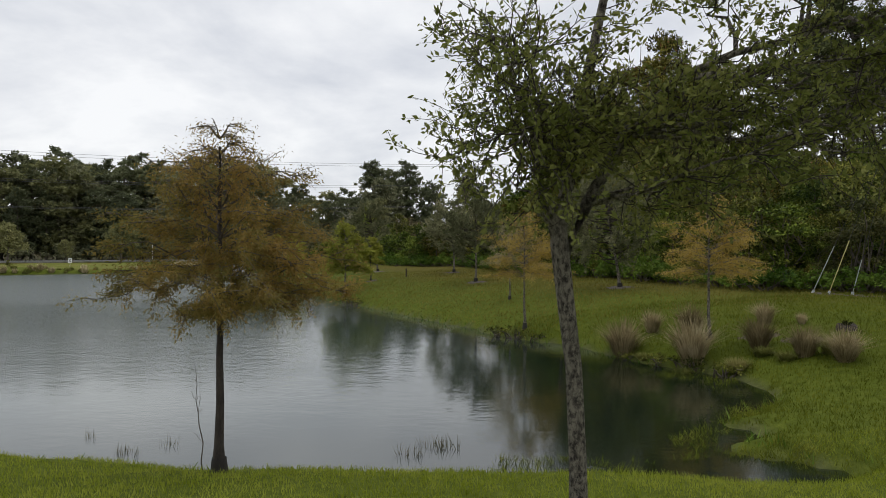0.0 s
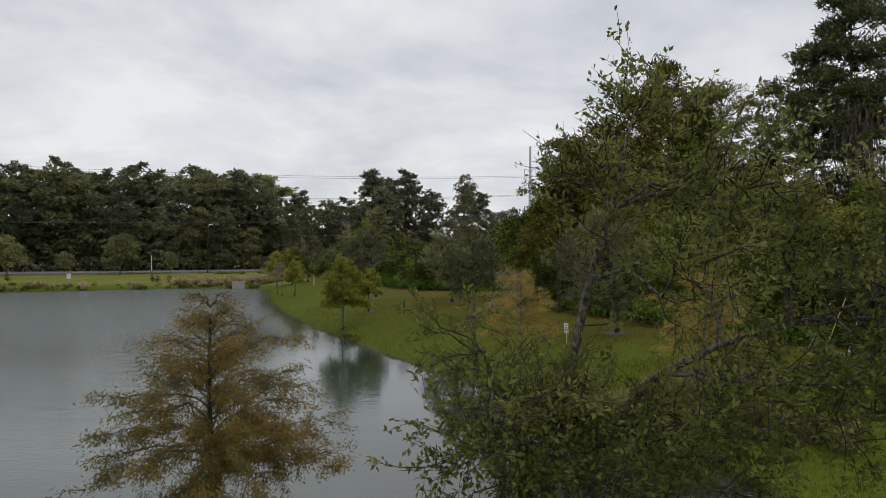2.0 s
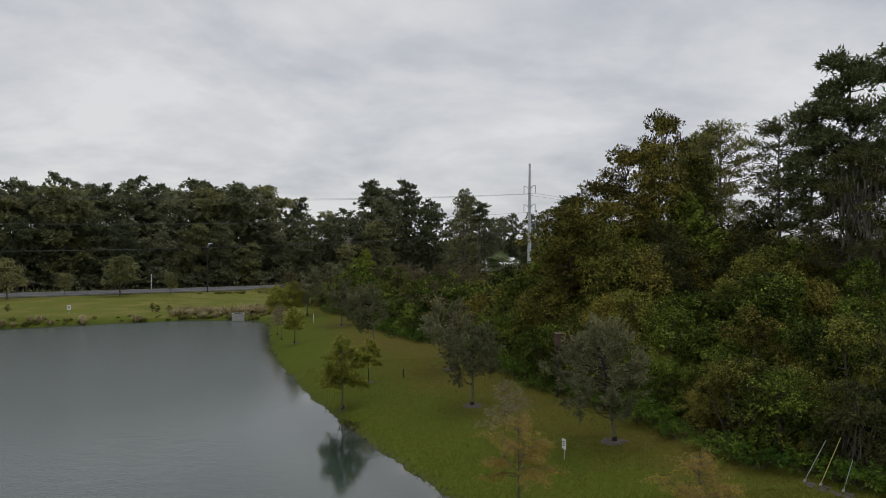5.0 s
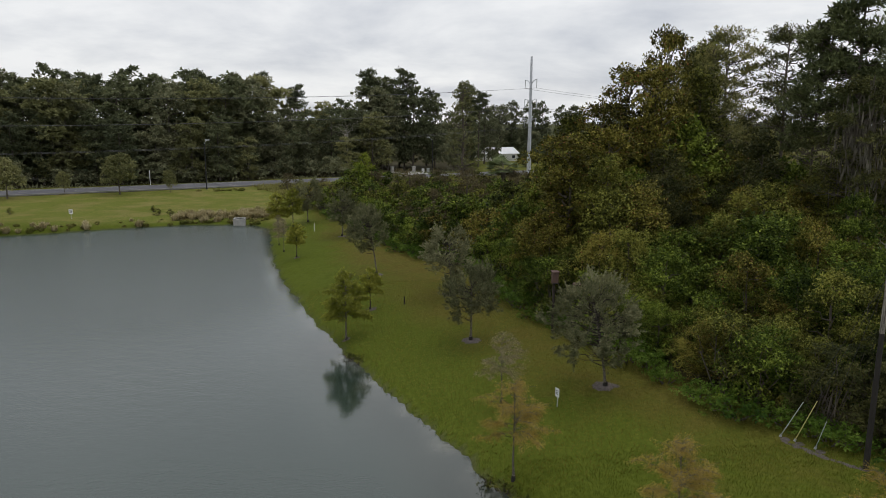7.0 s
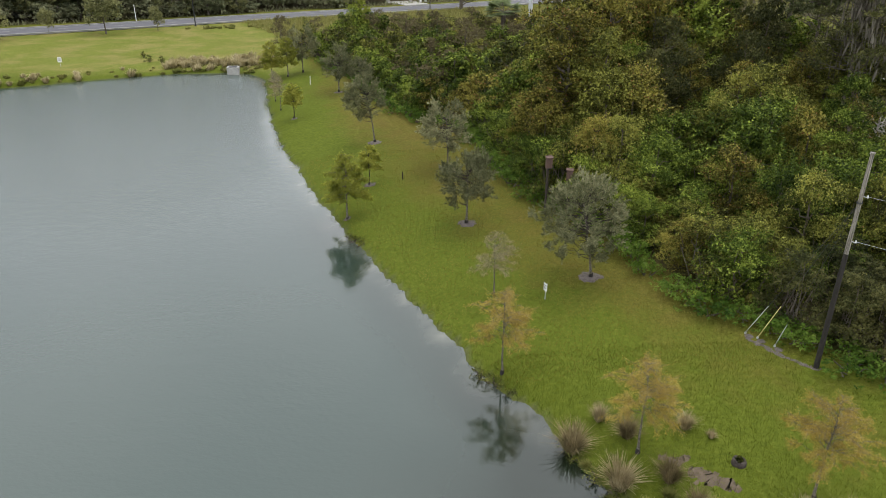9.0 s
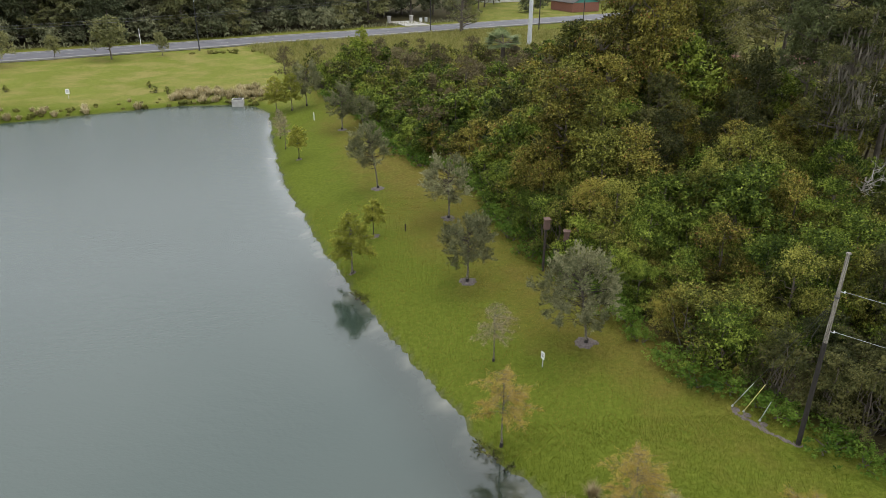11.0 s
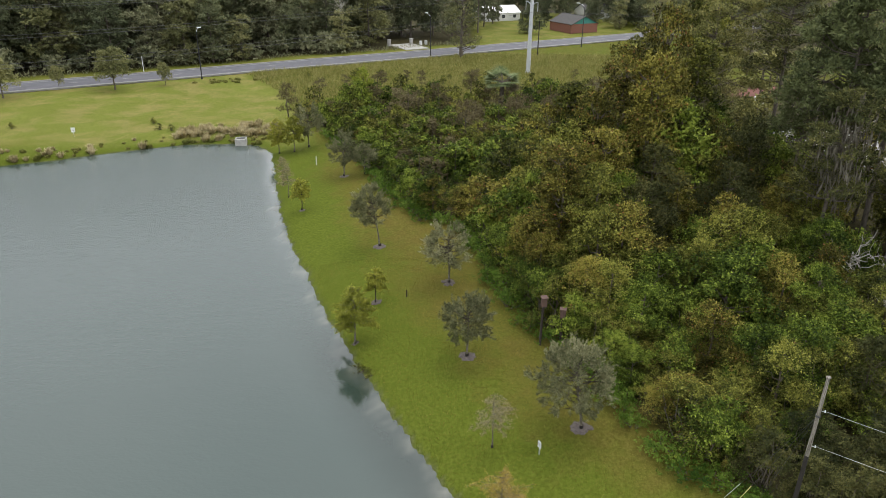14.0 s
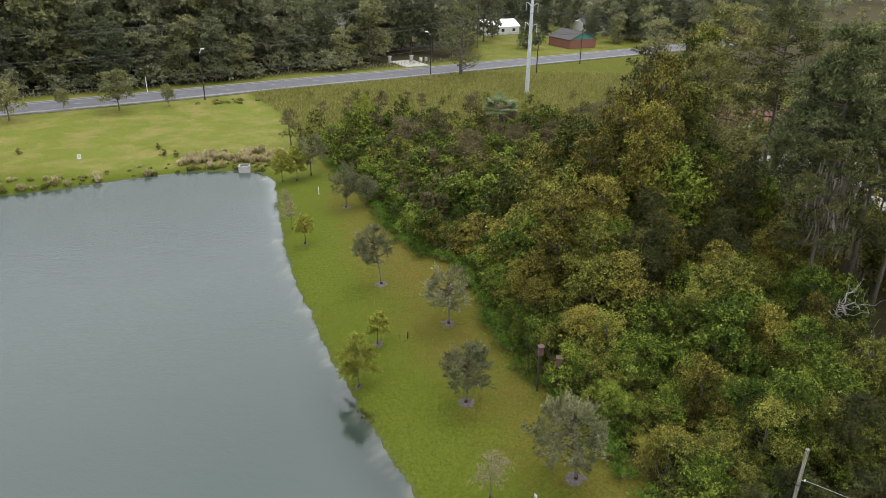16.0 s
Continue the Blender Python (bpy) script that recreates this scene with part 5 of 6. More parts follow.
rr = np.random.default_rng(15)
for row, (gap, off, lo, hi) in enumerate([(7.0, 20, 14, 19), (6.5, 31, 22.5, 27.0), (7.5, 43, 26.0, 30.5), (8.0, 54, 25.0, 29.0)]):
    for x in np.arange(-190, 170, gap):
        xx, yy = x + rr.normal() * 2, road_mid(x) + off + rr.normal() * 3
        if -19 < xx < 62 and yy < 318:
            continue
        hh = lo + (hi - lo) * rr.random()
        if -52 < xx < -24:
            hh *= 0.74
        if xx > 40:
            hh *= 0.62
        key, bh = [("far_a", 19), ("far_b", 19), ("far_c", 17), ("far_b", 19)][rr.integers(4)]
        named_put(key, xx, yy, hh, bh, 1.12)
for x in np.arange(-180, -18, 6.5):
    W["far_low"].put(stand(x + rr.normal(), road_mid(x) + 17 + rr.normal() * 1.5, rr.random() * 360, 0.7 + 0.4 * rr.random(), 0.5 + 0.5 * rr.random()))
for x in np.arange(-184, -18, 7.5):
    W["far_low"].put(stand(x + rr.normal(), road_mid(x) + 40 + rr.normal() * 3, rr.random() * 360, 1.3 + 0.4 * rr.random(), 1.5 + 0.6 * rr.random()))
for x, y, hh in [(90, 285, 13), (100, 275, 12), (112, 292, 14), (124, 282, 13), (135, 300, 14), (150, 305, 13), (104, 262, 10), (118, 262, 11), (25, 306, 23), (38, 308, 24), (50, 300, 22), (57, 308, 23), (31, 318, 25), (44, 314, 24), (53, 262, 10), (20, 274, 17), (-17, 228, 25), (-9, 232, 26), (-2, 236, 24), (4, 228, 19), (-14, 242, 27), (-5, 248, 26), (9, 252, 24), (16, 264, 21), (14, 300, 22), (22, 318, 23), (40, 290, 11), (60, 285, 13)]:
    named_put(("far_b", "far_a")[int(hh) % 2], x, y, hh, 19, 0.9)
for x, y, top in [(-105, 205, 30), (-110, 225, 31), (-90, 230, 31), (-76, 226, 32), (-69, 280, 35), (-58, 290, 31), (-23, 233, 33), (-18, 238, 31), (-12, 235, 33.5), (8, 240, 29), (13, 247, 27), (-97, 208, 26), (-84, 200, 26),
                  (-125, 215, 27), (-118, 200, 25), (-66, 215, 27)]:
    named_put("far_pine", x, y, top - 0.8, 26, 1.0)

W["road_giant"] = broadleaf(81, "far_olive", 24, 5.2, 0.06, 120, 1.1, 3.6, 0.42, trunk_r=0.42, label="big open tree beside the road")
named_put("road_giant", 6.0, 194.5, 27.0, 24, 0.9)
W["round_dark"] = broadleaf(82, "far_dark", 9, 4.2, 0.05, 44, 1.4, 3.2, 0.55, label="round dark tree beside the brick house")
named_put("round_dark", 31.0, 247.0, 9.5, 9, 1.0)
for x, y, h in [(47, 272, 12), (58, 276, 13), (40, 276, 11), (8, 282, 13), (36, 300, 14), (30, 306, 15), (17, 306, 15)]:
    named_put("far_b", x, y, h, 19, 0.9)


def far_woods():
    """The flat wooded distance as one mass of coarse foliage."""
    rng = np.random.default_rng(3)
    k = 26000
    x, y = rng.uniform(-520, 620, k), rng.uniform(300, 900, k)
    keep = (y > road_mid(0) + 90 + 0.56 * x)
    x, y = x[keep], y[keep]
    k = len(x)
    lump = 9 + 4.5 * wave(x, y, 0.05, 3.0) + 2.5 * wave(x, y, 0.21, 1.0)
    z = lump * rng.random(k) ** 0.35
    base = np.stack([x, y, np.maximum(z, 0.5)], 1)
    return leaf_mesh("far_woods", base, unit(rng, k) + np.array([0, 0, 0.2]), unit(rng, k), 5.0, 4.0, M["far"])


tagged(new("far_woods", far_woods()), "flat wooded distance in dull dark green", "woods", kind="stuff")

# ---- road ----
def strip(name, left, right, z, mat, xs):
    """A ribbon along the road between two offsets from its middle."""
    px, py = np.array([p[0] for p in ROAD], float), np.array([p[1] for p in ROAD], float)
    y = np.interp(xs, px, py)
    for _ in range(3):
        y = np.convolve(np.pad(y, 4, mode="reflect", reflect_type="odd"), np.ones(9) / 9, "valid")
    t = np.stack([np.gradient(xs), np.gradient(y)], 1)
    t /= np.linalg.norm(t, axis=1)[:, None]
    nrm = np.stack([-t[:, 1], t[:, 0]], 1)
    c = np.stack([xs, y], 1)
    a, b2 = c + nrm * left, c + nrm * right
    k = len(xs)
    v = np.concatenate([np.c_[a, np.full(k, z)], np.c_[b2, np.full(k, z)], np.c_[a, np.full(k, z - 0.3)], np.c_[b2, np.full(k, z - 0.3)]])
    i = np.arange(k - 1)
    f = np.concatenate([np.stack([i + k, i + k + 1, i + 1, i], 1), np.stack([i, i + 1, i + 1 + 2 * k, i + 2 * k], 1), np.stack([i + 3 * k, i + 3 * k + 1, i + k + 1, i + k], 1)])
    return mesh_np(name, v, f, mat)


RX = np.arange(-230, 120, 3.0)
ROAD_Z = 1.02
road = tagged(new("road", strip("road", 4.3, -5.4, ROAD_Z, M["asphalt"], RX)), "grey worn asphalt road with pale edge lines", "road", kind="structure")
for off in (3.5, -4.6):
    part("edge_line", strip("edge_line", off + 0.09, off - 0.09, ROAD_Z + 0.006, M["paint"], RX), None, road, "white painted edge line")
for s in range(0, 100, 1):
    xs = np.linspace(-200 + s * 3.1, -198.4 + s * 3.1, 14)
    if s % 3 == 0:
        part("lane_dash", strip("lane_dash", -0.47, -0.63, ROAD_Z + 0.006, M["paint"], xs), None, road)
for off in (4.65, -5.75):
    tagged(new("kerb_1" if off > 0 else "kerb_2", strip("kerb", off + 0.32, off - 0.32, ROAD_Z + 0.1, M["kerb"], RX)), "old concrete kerb along the road", "kerb", kind="structure")


# ---- poles, lamps and wires ----
def rod(name, a, b2, r0, r1, mat, parent, label="", sides=10, k=2):
    t = np.linspace(0, 1, k)[:, None]
    return part(name, tube_mesh(name, [(np.array(a) + (np.array(b2) - np.array(a)) * t, np.linspace(r0, r1, k))], M[mat], sides), None, parent, label)


def cap(bm_r, z, name, mat, parent):
    bm = bmesh.new()
    bmesh.ops.create_cone(bm, cap_ends=True, segments=10, radius1=bm_r, radius2=bm_r * 0.85, depth=0.06, matrix=Matrix.Translation((0, 0, z)))
    return part(name, bm, M[mat], parent)


def hang(name, a, b2, sag, r, label, k=24):
    t = np.linspace(0, 1, k)[:, None]
    p = np.array(a) + (np.array(b2) - np.array(a)) * t
    p[:, 2] -= 4 * sag * (t * (1 - t))[:, 0]
    return tagged(part(name, tube_mesh(name, [(p, np.full(k, r))], M["steel" if "service" in name else "wire"], 5), None, None), label, "wire", "overhead wires")


def utility_pole(x, y):
    g = ground_at(x, y)
    t = root("utility_pole", pose(x, y, g), "weathered wooden utility pole with a tarred black base", "utility pole")
    part("tarred_base", tube_mesh("tarred_base", [(np.array([(0, 0, -0.2), (0, 0, 2.0), (0, 0, 6.0)]), np.array([0.125, 0.117, 0.101]))], M["tar"], 12), None, t, "tarred black lower pole")
    part("shaft", tube_mesh("shaft", [(np.array([(0, 0, 5.9), (0, 0, 8.0), (0.0, 0, 10.6)]), np.array([0.1, 0.09, 0.078]))], M["pole_wood"], 12), None, t, "weathered grey pole wood")
    cap(0.12, 10.62, "pole_top", "pole_wood", t)
    for z in (8.7, 6.6):
        rod("bracket", (0.08, 0, z), (0.24, -0.05, z - 0.04), 0.02, 0.015, "steel", t)
        rod("insulator", (0.26, -0.05, z - 0.06), (0.26, -0.05, z + 0.06), 0.035, 0.028, "white", t, "pale porcelain insulator")
    rod("guy_clamp", (0, 0, 8.38), (0, 0, 8.46), 0.13, 0.13, "wire", t)
    rod("ground_collar", (0, 0, -0.05), (0, 0, 0.05), 0.3, 0.2, "grey_mulch", t, "grey soil mound round the base")
    for z, e in ((8.7, 7.0), (6.6, 5.2)):
        hang("service_wire", (x + 0.26, y - 0.05, g + z), (x + 42, y - 22, g + e + 1.5), 1.4, 0.008, "thin overhead service wire from the wooden pole")
    return g


PX, PY = 18.2, 27.6
pole_g = utility_pole(PX, PY)
for (bx, by), mat, ln, lab in [((16.01, 30.71), "grey_plastic", 2.2, "grey guard sleeve on a taut guy wire"), ((16.45, 30.23), "yellow_plastic", 2.4, "faded yellow guard sleeve on a taut guy wire"), ((17.0, 29.45), "grey_plastic", 1.5, "grey guard sleeve on a taut guy wire")]:
    g = ground_at(bx, by)
    t = root("guy_wire", pose(bx, by, g), lab, "guy wire", "guy wires of the pole")
    top = np.array([PX - bx, PY - by, pole_g + 8.4 - g])
    d = top / np.linalg.norm(top)
    rod("guard_sleeve", -0.15 * d, d * ln, 0.019, 0.018, mat, t, lab.split(" on ")[0], 8)
    rod("cable", d * ln * 0.9, top, 0.008, 0.008, "wire", t, "", 5)
    rod("anchor_eye", (0, 0, -0.05), 0.12 * d, 0.07, 0.05, "steel", t, "", 8)
    thing("soil_patch", tube_mesh("soil_patch", [(np.array([(0, 0, -0.04), (0, 0, 0.015), (0, 0, 0.03)]), np.array([0.26, 0.2, 0.01]))], M["grey_mulch"], 14), None, pose(bx + 0.1, by - 0.3, g), "bare grey soil patch round an anchor", "soil", "soil patches")


def transmission_pylon():
    g = ground_at(21.3, 172.0)
    t = root("transmission_pole", pose(21.3, 172.0, g, 0, 0, 31), "tall galvanised steel transmission pole with curved arms", "pylon")
    part("shaft", tube_mesh("shaft", [(np.array([(0, 0, -0.3), (0, 0, 10), (0, 0, 20), (0, 0, 30.6)]), np.array([0.55, 0.45, 0.36, 0.24]))], M["steel"], 12), None, t)
    rod("footing", (0, 0, -0.2), (0, 0, 0.35), 0.85, 0.8, "concrete", t, "round concrete footing")
    for z in (25.2, 20.7, 16.2):
        for s in (-1, 1):
            pts = np.array([(0, s * 0.25, z - 0.9), (0, s * 0.9, z - 0.25), (0, s * 1.6, z), (0, s * 2.2, z + 0.08)])
            part("arm", tube_mesh("arm", [(pts, np.linspace(0.11, 0.06, 4))], M["steel"], 8), None, t)
            rod("insulator_string", (0, s * 2.2, z + 0.05), (0, s * 2.2, z - 1.9), 0.09, 0.07, "grey_plastic", t, "hanging grey insulator string", 8)
    w = Matrix.Translation((21.3, 172.0, g)) @ pose(0, 0, 0, 0, 0, 31)
    for z in (25.2, 20.7, 16.2):
        for s in (-1, 1):
            a = w @ Vector((0, s * 2.2, z - 1.9))
            hang("power_line", a, a + Vector((-206, -123.6, 0)), 4.6, 0.024, "long overhead power line beside the road", 40)
            hang("power_line", a, a + Vector((150, 90, 0)), 4.0, 0.024, "long overhead power line beside the road", 30)


transmission_pylon()


def street_lamp(x, y, h, arm):
    g = ground_at(x, y)
    t = root("street_lamp", pose(x, y, g), "tall dark street lamp with a pale lamp head", "street lamp", "street lamps on the road")
    rod("pole", (0, 0, -0.2), (0, 0, h), 0.13, 0.09, "black_pole", t)
    rod("base_plate", (0, 0, -0.05), (0, 0, 0.3), 0.24, 0.2, "black_pole", t)
    part("arm", tube_mesh("arm", [(np.array([(0, 0, h - 0.1), (arm * 0.5, 0.3, h + 0.5), (arm, 0.8, h + 0.75)]), np.array([0.06, 0.05, 0.045]))], M["steel"], 8), None, t, "pale curved arm")
    part("lamp_head", one_box(arm * 1.15, 1.0, h + 0.78, 0.9, 0.4, 0.2, 0.05), M["white"], t, "pale grey lamp head")


street_lamp(-52.8, 159.7, 10.2, 0.3)
street_lamp(-2.3, 194.8, 10.4, -1.0)
street_lamp(42.4, 217, 11.5, -1.6)
rod("road_post", (-67.8, 165.4, 0.7), (-67.8, 165.4, 4.6), 0.07, 0.07, "white", None)
tagged(bpy.data.objects["road_post"], "thin white post standing beside the road", "post")
t = root("roadside_pole", pose(27.1, 199.5, ground_at(27.1, 199.5)), "dark wooden pole standing beside the road", "utility pole")
rod("shaft", (0, 0, -0.2), (0, 0, 9.0), 0.16, 0.12, "tar", t)
cap(0.12, 9.02, "pole_top", "tar", t)

# ---- signs, posts and small things on the lawn ----
def notice(x, y, turn, w, hb, zb, label):
    t = root("notice_sign", pose(x, y, ground_at(x, y), 0, 0, turn), label, "sign", "white notice signs")
    rod("post", (0, 0.03, -0.2), (0, 0.03, zb + hb * 0.9), 0.028, 0.028, "steel", t, "galvanised post", 8)
    part("panel", one_box(0, 0, zb + hb / 2, w, 0.02, hb, 0.006), M["white"], t, "white sign panel")
    for i, (ww, dz) in enumerate(((0.7, 0.72), (0.55, 0.52), (0.62, 0.34))):
        part("text_bar", one_box(0, -0.013, zb + hb * dz, w * ww, 0.004, hb * 0.07), M["black_pole"], t)


notice(6.25, 35.1, -64, 0.34, 0.5, 0.55, "small white notice sign on the lawn")
notice(-58.3, 110.8, 10, 0.6, 0.75, 0.75, "small white notice sign by the pond")
t = root("marker_post", pose(-17.2, 95.5, ground_at(-17.2, 95.5)), "short white marker post on the grass", "post")
rod("post", (0, 0, -0.1), (0, 0, 1.1), 0.06, 0.055, "white", t)
rod("post_cap", (0, 0, 1.1), (0, 0, 1.16), 0.065, 0.03, "white", t)
t = root("bollard", pose(-2.9, 55.9, ground_at(-2.9, 55.9)), "short dark post standing on the lawn", "post")
rod("post", (0, 0, -0.1), (0, 0, 0.62), 0.06, 0.055, "dark_bark", t)
rod("post_cap", (0, 0, 0.62), (0, 0, 0.67), 0.06, 0.03, "dark_bark", t)


def bat_box(x, y, h, turn):
    t = root("nest_box_post", pose(x, y, ground_at(x, y), 0, 0, turn), "reddish wooden nest box on a dark post", "nest box", "nest boxes at the wood's edge")
    rod("post", (0, 0, -0.2), (0, 0, h), 0.1, 0.09, "dark_bark", t, "dark wooden post")
    part("nest_box", one_box(0, -0.12, h - 0.25, 0.42, 0.32, 0.8, 0.02), M["cedar"], t)
    part("box_roof", one_box(0, -0.14, h + 0.19, 0.52, 0.46, 0.05, 0.01, Matrix.Rotation(0.12, 4, "X")), M["cedar"], t)
    part("entrance", one_box(0, -0.295, h - 0.62, 0.4, 0.02, 0.05), M["black_pole"], t)


bat_box(7.9, 47.4, 4.1, 15)
bat_box(9.4, 47.0, 3.3, -10)


def mulch_ring(x, y, r):
    g = ground_at(x, y)
    rng = np.random.default_rng(int(abs(x * 91 + y * 7)))
    a = np.linspace(0, 2 * np.pi, 22, endpoint=False)
    rr2 = r * (1 + 0.14 * rng.normal(size=22))
    v, f = [(x, y, g + 0.07)], []
    for ring, (q, z) in enumerate(((0.6, 0.06), (1.0, -0.015))):
        for k in range(22):
            px, py = x + np.cos(a[k]) * rr2[k] * q, y + np.sin(a[k]) * rr2[k] * q
            v.append((px, py, ground_at(px, py) + z))
    for k in range(22):
        f.append((0, 1 + k, 1 + (k + 1) % 22))
        f.append((1 + k, 23 + k, 23 + (k + 1) % 22))
        f.append((1 + k, 23 + (k + 1) % 22, 1 + (k + 1) % 22))
    me = mesh_np("mulch_ring", np.array(v), np.array(f), M["grey_mulch"])
    tagged(part("mulch_ring", me, None, None), "ring of greyish mulch round a tree", "mulch", "mulch rings")


for x, y, r in [(9.33, 37.4, 0.75), (2.13, 46.17, 0.7), (-6.15, 66.9, 0.7), (-5.65, 55.35, 0.55), (-12.6, 89.6, 0.7), (0.9, 58.3, 0.7), (-6.85, 49.75, 0.3), (-16.3, 78.7, 0.4)]:
    mulch_ring(x, y, r)


def stump(x, y):
    rng = np.random.default_rng(5)
    t = root("tree_stump", pose(x, y, ground_at(x, y)), "low dark hollow stump with sprouting leaves", "stump")
    a = np.linspace(0, 2 * np.pi, 14, endpoint=False)
    rings = []
    for r, z in ((0.36, -0.1), (0.31, 0.05), (0.27, 0.17), (0.2, 0.18), (0.14, 0.05), (0.02, 0.04)):
        rings.append(np.stack([np.cos(a) * r * (1 + 0.1 * rng.normal(size=14)), np.sin(a) * r * (1 + 0.1 * rng.normal(size=14)), np.full(14, z) + 0.03 * rng.normal(size=14)], 1))
    i, j = np.meshgrid(np.arange(5), np.arange(14), indexing="ij")
    f = np.stack([i * 14 + j, i * 14 + (j + 1) % 14, (i + 1) * 14 + (j + 1) % 14, (i + 1) * 14 + j], -1).reshape(-1, 4)
    part("shell", mesh_np("shell", np.concatenate(rings), f, M["dark_bark"], True), None, t)
    d = unit(rng, 120)
    d[:, 2] = abs(d[:, 2])
    part("sprout", leaf_mesh("sprout", np.array([0, 0, 0.12]) + d * rng.random((120, 1)) * 0.16, d, unit(rng, 120), 0.09, 0.05, M["mid"]), None, t)


stump(12.3, 21.6)


def outfall(x, y):
    t = root("outfall_box", pose(x, y, ground_at(x, y) - 0.2, 0, 0, 8), "square concrete outfall box at the pond's edge", "outfall box")
    for name, c, s in (("side_wall", (-0.78, 0, 0.65), (0.2, 1.5, 1.3)), ("side_wall", (0.78, 0, 0.65), (0.2, 1.5, 1.3)), ("back_wall", (0, 0.65, 0.65), (1.36, 0.2, 1.3)), ("front_wall", (0, -0.65, 0.62), (1.36, 0.2, 1.24))):
        part(name, one_box(*c, *s, 0.02), M["concrete"], t)
    for k in range(7):
        part("grate_bar", one_box(-0.55 + k * 0.18, 0, 1.24, 0.05, 1.1, 0.05), M["black_pole"], t)


outfall(-31.4, 109.6)

# ---- bunch grasses ----
def bunch(seed, mat, k=620, h=1.5, r=0.24, spread=1.0, w=0.015, label="tussock of dry straw-coloured bunch grass"):
    """A tussock of long blades that arch outwards."""
    def make():
        rng = np.random.default_rng(seed)
        a, q = rng.random(k) * 6.283, np.sqrt(rng.random(k))
        b0 = np.stack([np.cos(a) * q * r, np.sin(a) * q * r, np.zeros(k) - 0.03], 1)
        a2 = a + rng.normal(size=k) * 0.6
        out = np.stack([np.cos(a2), np.sin(a2), np.zeros(k)], 1)
        ln = h * (0.55 + 0.5 * rng.random(k))
        lean = (0.1 + 0.9 * q) * spread * (0.35 + 0.95 * rng.random(k))
        side = np.stack([-np.sin(a2), np.cos(a2), np.zeros(k)], 1) * w
        up = np.array([0, 0, 1.0])
        rows = []
        for f, ww in ((0, 1.0), (0.5, 0.8), (1.0, 0.1)):
            c = b0 + out * (lean * ln * f ** 1.6)[:, None] + up * (ln * (f - 0.42 * lean * f ** 2.4))[:, None]
            rows += [c - side * ww, c + side * ww]
        v = np.stack(rows, 1).reshape(-1, 3)
        o = np.arange(k)[:, None] * 6
        f = np.concatenate([o + np.array([0, 1, 3, 2]), o + np.array([2, 3, 5, 4])])
        t = root("bunch_grass", Matrix(), label, "grass clump", "bunch grasses by the pond")
        part("blades", mesh_np("blades", v, f, M[mat]), None, t)
        c2 = rng.random(70) * 6.283
        bb = np.stack([np.cos(c2) * r * 0.9, np.sin(c2) * r * 0.9, 0.02 + 0.15 * rng.random(70)], 1)
        part("dead_thatch", leaf_mesh("dead_thatch", bb, unit(rng, 70), unit(rng, 70), 0.25, 0.04, M["brown"]), None, t, "dark matted thatch at the base")
        return t
    return Kind(make)


B1, B2, B3 = bunch(91, "straw", 560, 1.5, 0.26, 0.85), bunch(92, "straw", 520, 1.5, 0.26, 0.75), bunch(93, "field", 420, 0.9, 0.3, 0.75, 0.02, "greenish tussock of rough grass")
br = np.random.default_rng(44)
for i, (x, y, s) in enumerate([(6.0, 23.6, 1.15), (7.35, 24.9, 0.7), (8.3, 23.7, 0.9), (7.45, 21.2, 1.2), (10.8, 23.8, 0.65), (11.7, 23.1, 0.35), (9.4, 21.1, 0.85), (10.0, 19.6, 0.8), (10.5, 18.5, 0.8), (13.5, 18.4, 0.8), (14.9, 18.1, 0.8)]):
    (B1, B2)[i % 2].put(stand(x, y, br.random() * 360, s * 0.85, s * 0.92, 0.02))
for x, y, s in [(8.3, 20.0, 0.7), (7.0, 20.6, 0.6), (9.2, 20.4, 0.6), (6.4, 22.6, 0.5), (9.5, 19.6, 0.55), (10.7, 19.3, 0.9), (12.2, 18.2, 0.8), (12.9, 18.8, 0.7)]:
    B3.put(stand(x, y, br.random() * 360, s, s * 0.7, 0.02))
FARB = bunch(94, "pale_straw", 110, 1.5, 0.45, 0.7, 0.07, "pale dry tussock on the far bank")
FARG = bunch(95, "field", 80, 0.85, 0.5, 0.75, 0.08, "olive tussock on the far bank")
for k in range(58):
    u = br.random()
    x, y = -43 + 17.5 * u, 111.2 + 1.5 * np.sin(u * 3.1) + br.random() * (8.5 * u * (1.15 - u) * 2 + 1.5)
    if abs(x + 31.6) < 1.4 and y < 111.5:
        continue
    FARB.put(stand(x, y, br.random() * 360, 0.6 + 0.55 * br.random(), None, 0.05))
for k in range(110):
    u = br.random()
    x = -75 + 49 * u
    y = np.interp(x, [-90, -64, -57, -48.9, -40.8, -33, -26], [86, 96.5, 99.9, 104.8, 109, 110.2, 108.5]) + 0.3 + br.random() ** 1.5 * 4.5
    (FARB if br.random() < 0.3 else FARG).put(stand(x, y, br.random() * 360, 0.35 + 0.55 * br.random(), None, 0.05))
for k in range(30):
    u = br.random()
    FARG.put(stand(-53 + 17 * u + br.normal(), 156.5 + 9.5 * u - 4.5 * br.random(), br.random() * 360, 0.5 + 0.5 * br.random(), 0.5 + 0.3 * br.random(), 0.05))
for x, y in [(-48.8, 119.5), (-44.4, 115.4), (-46.5, 116), (-70.5, 115)]:
    W["shrub_mid"].put(stand(x, y, x * 50, 0.35, 0.28), "small dark shrub on the far lawn")

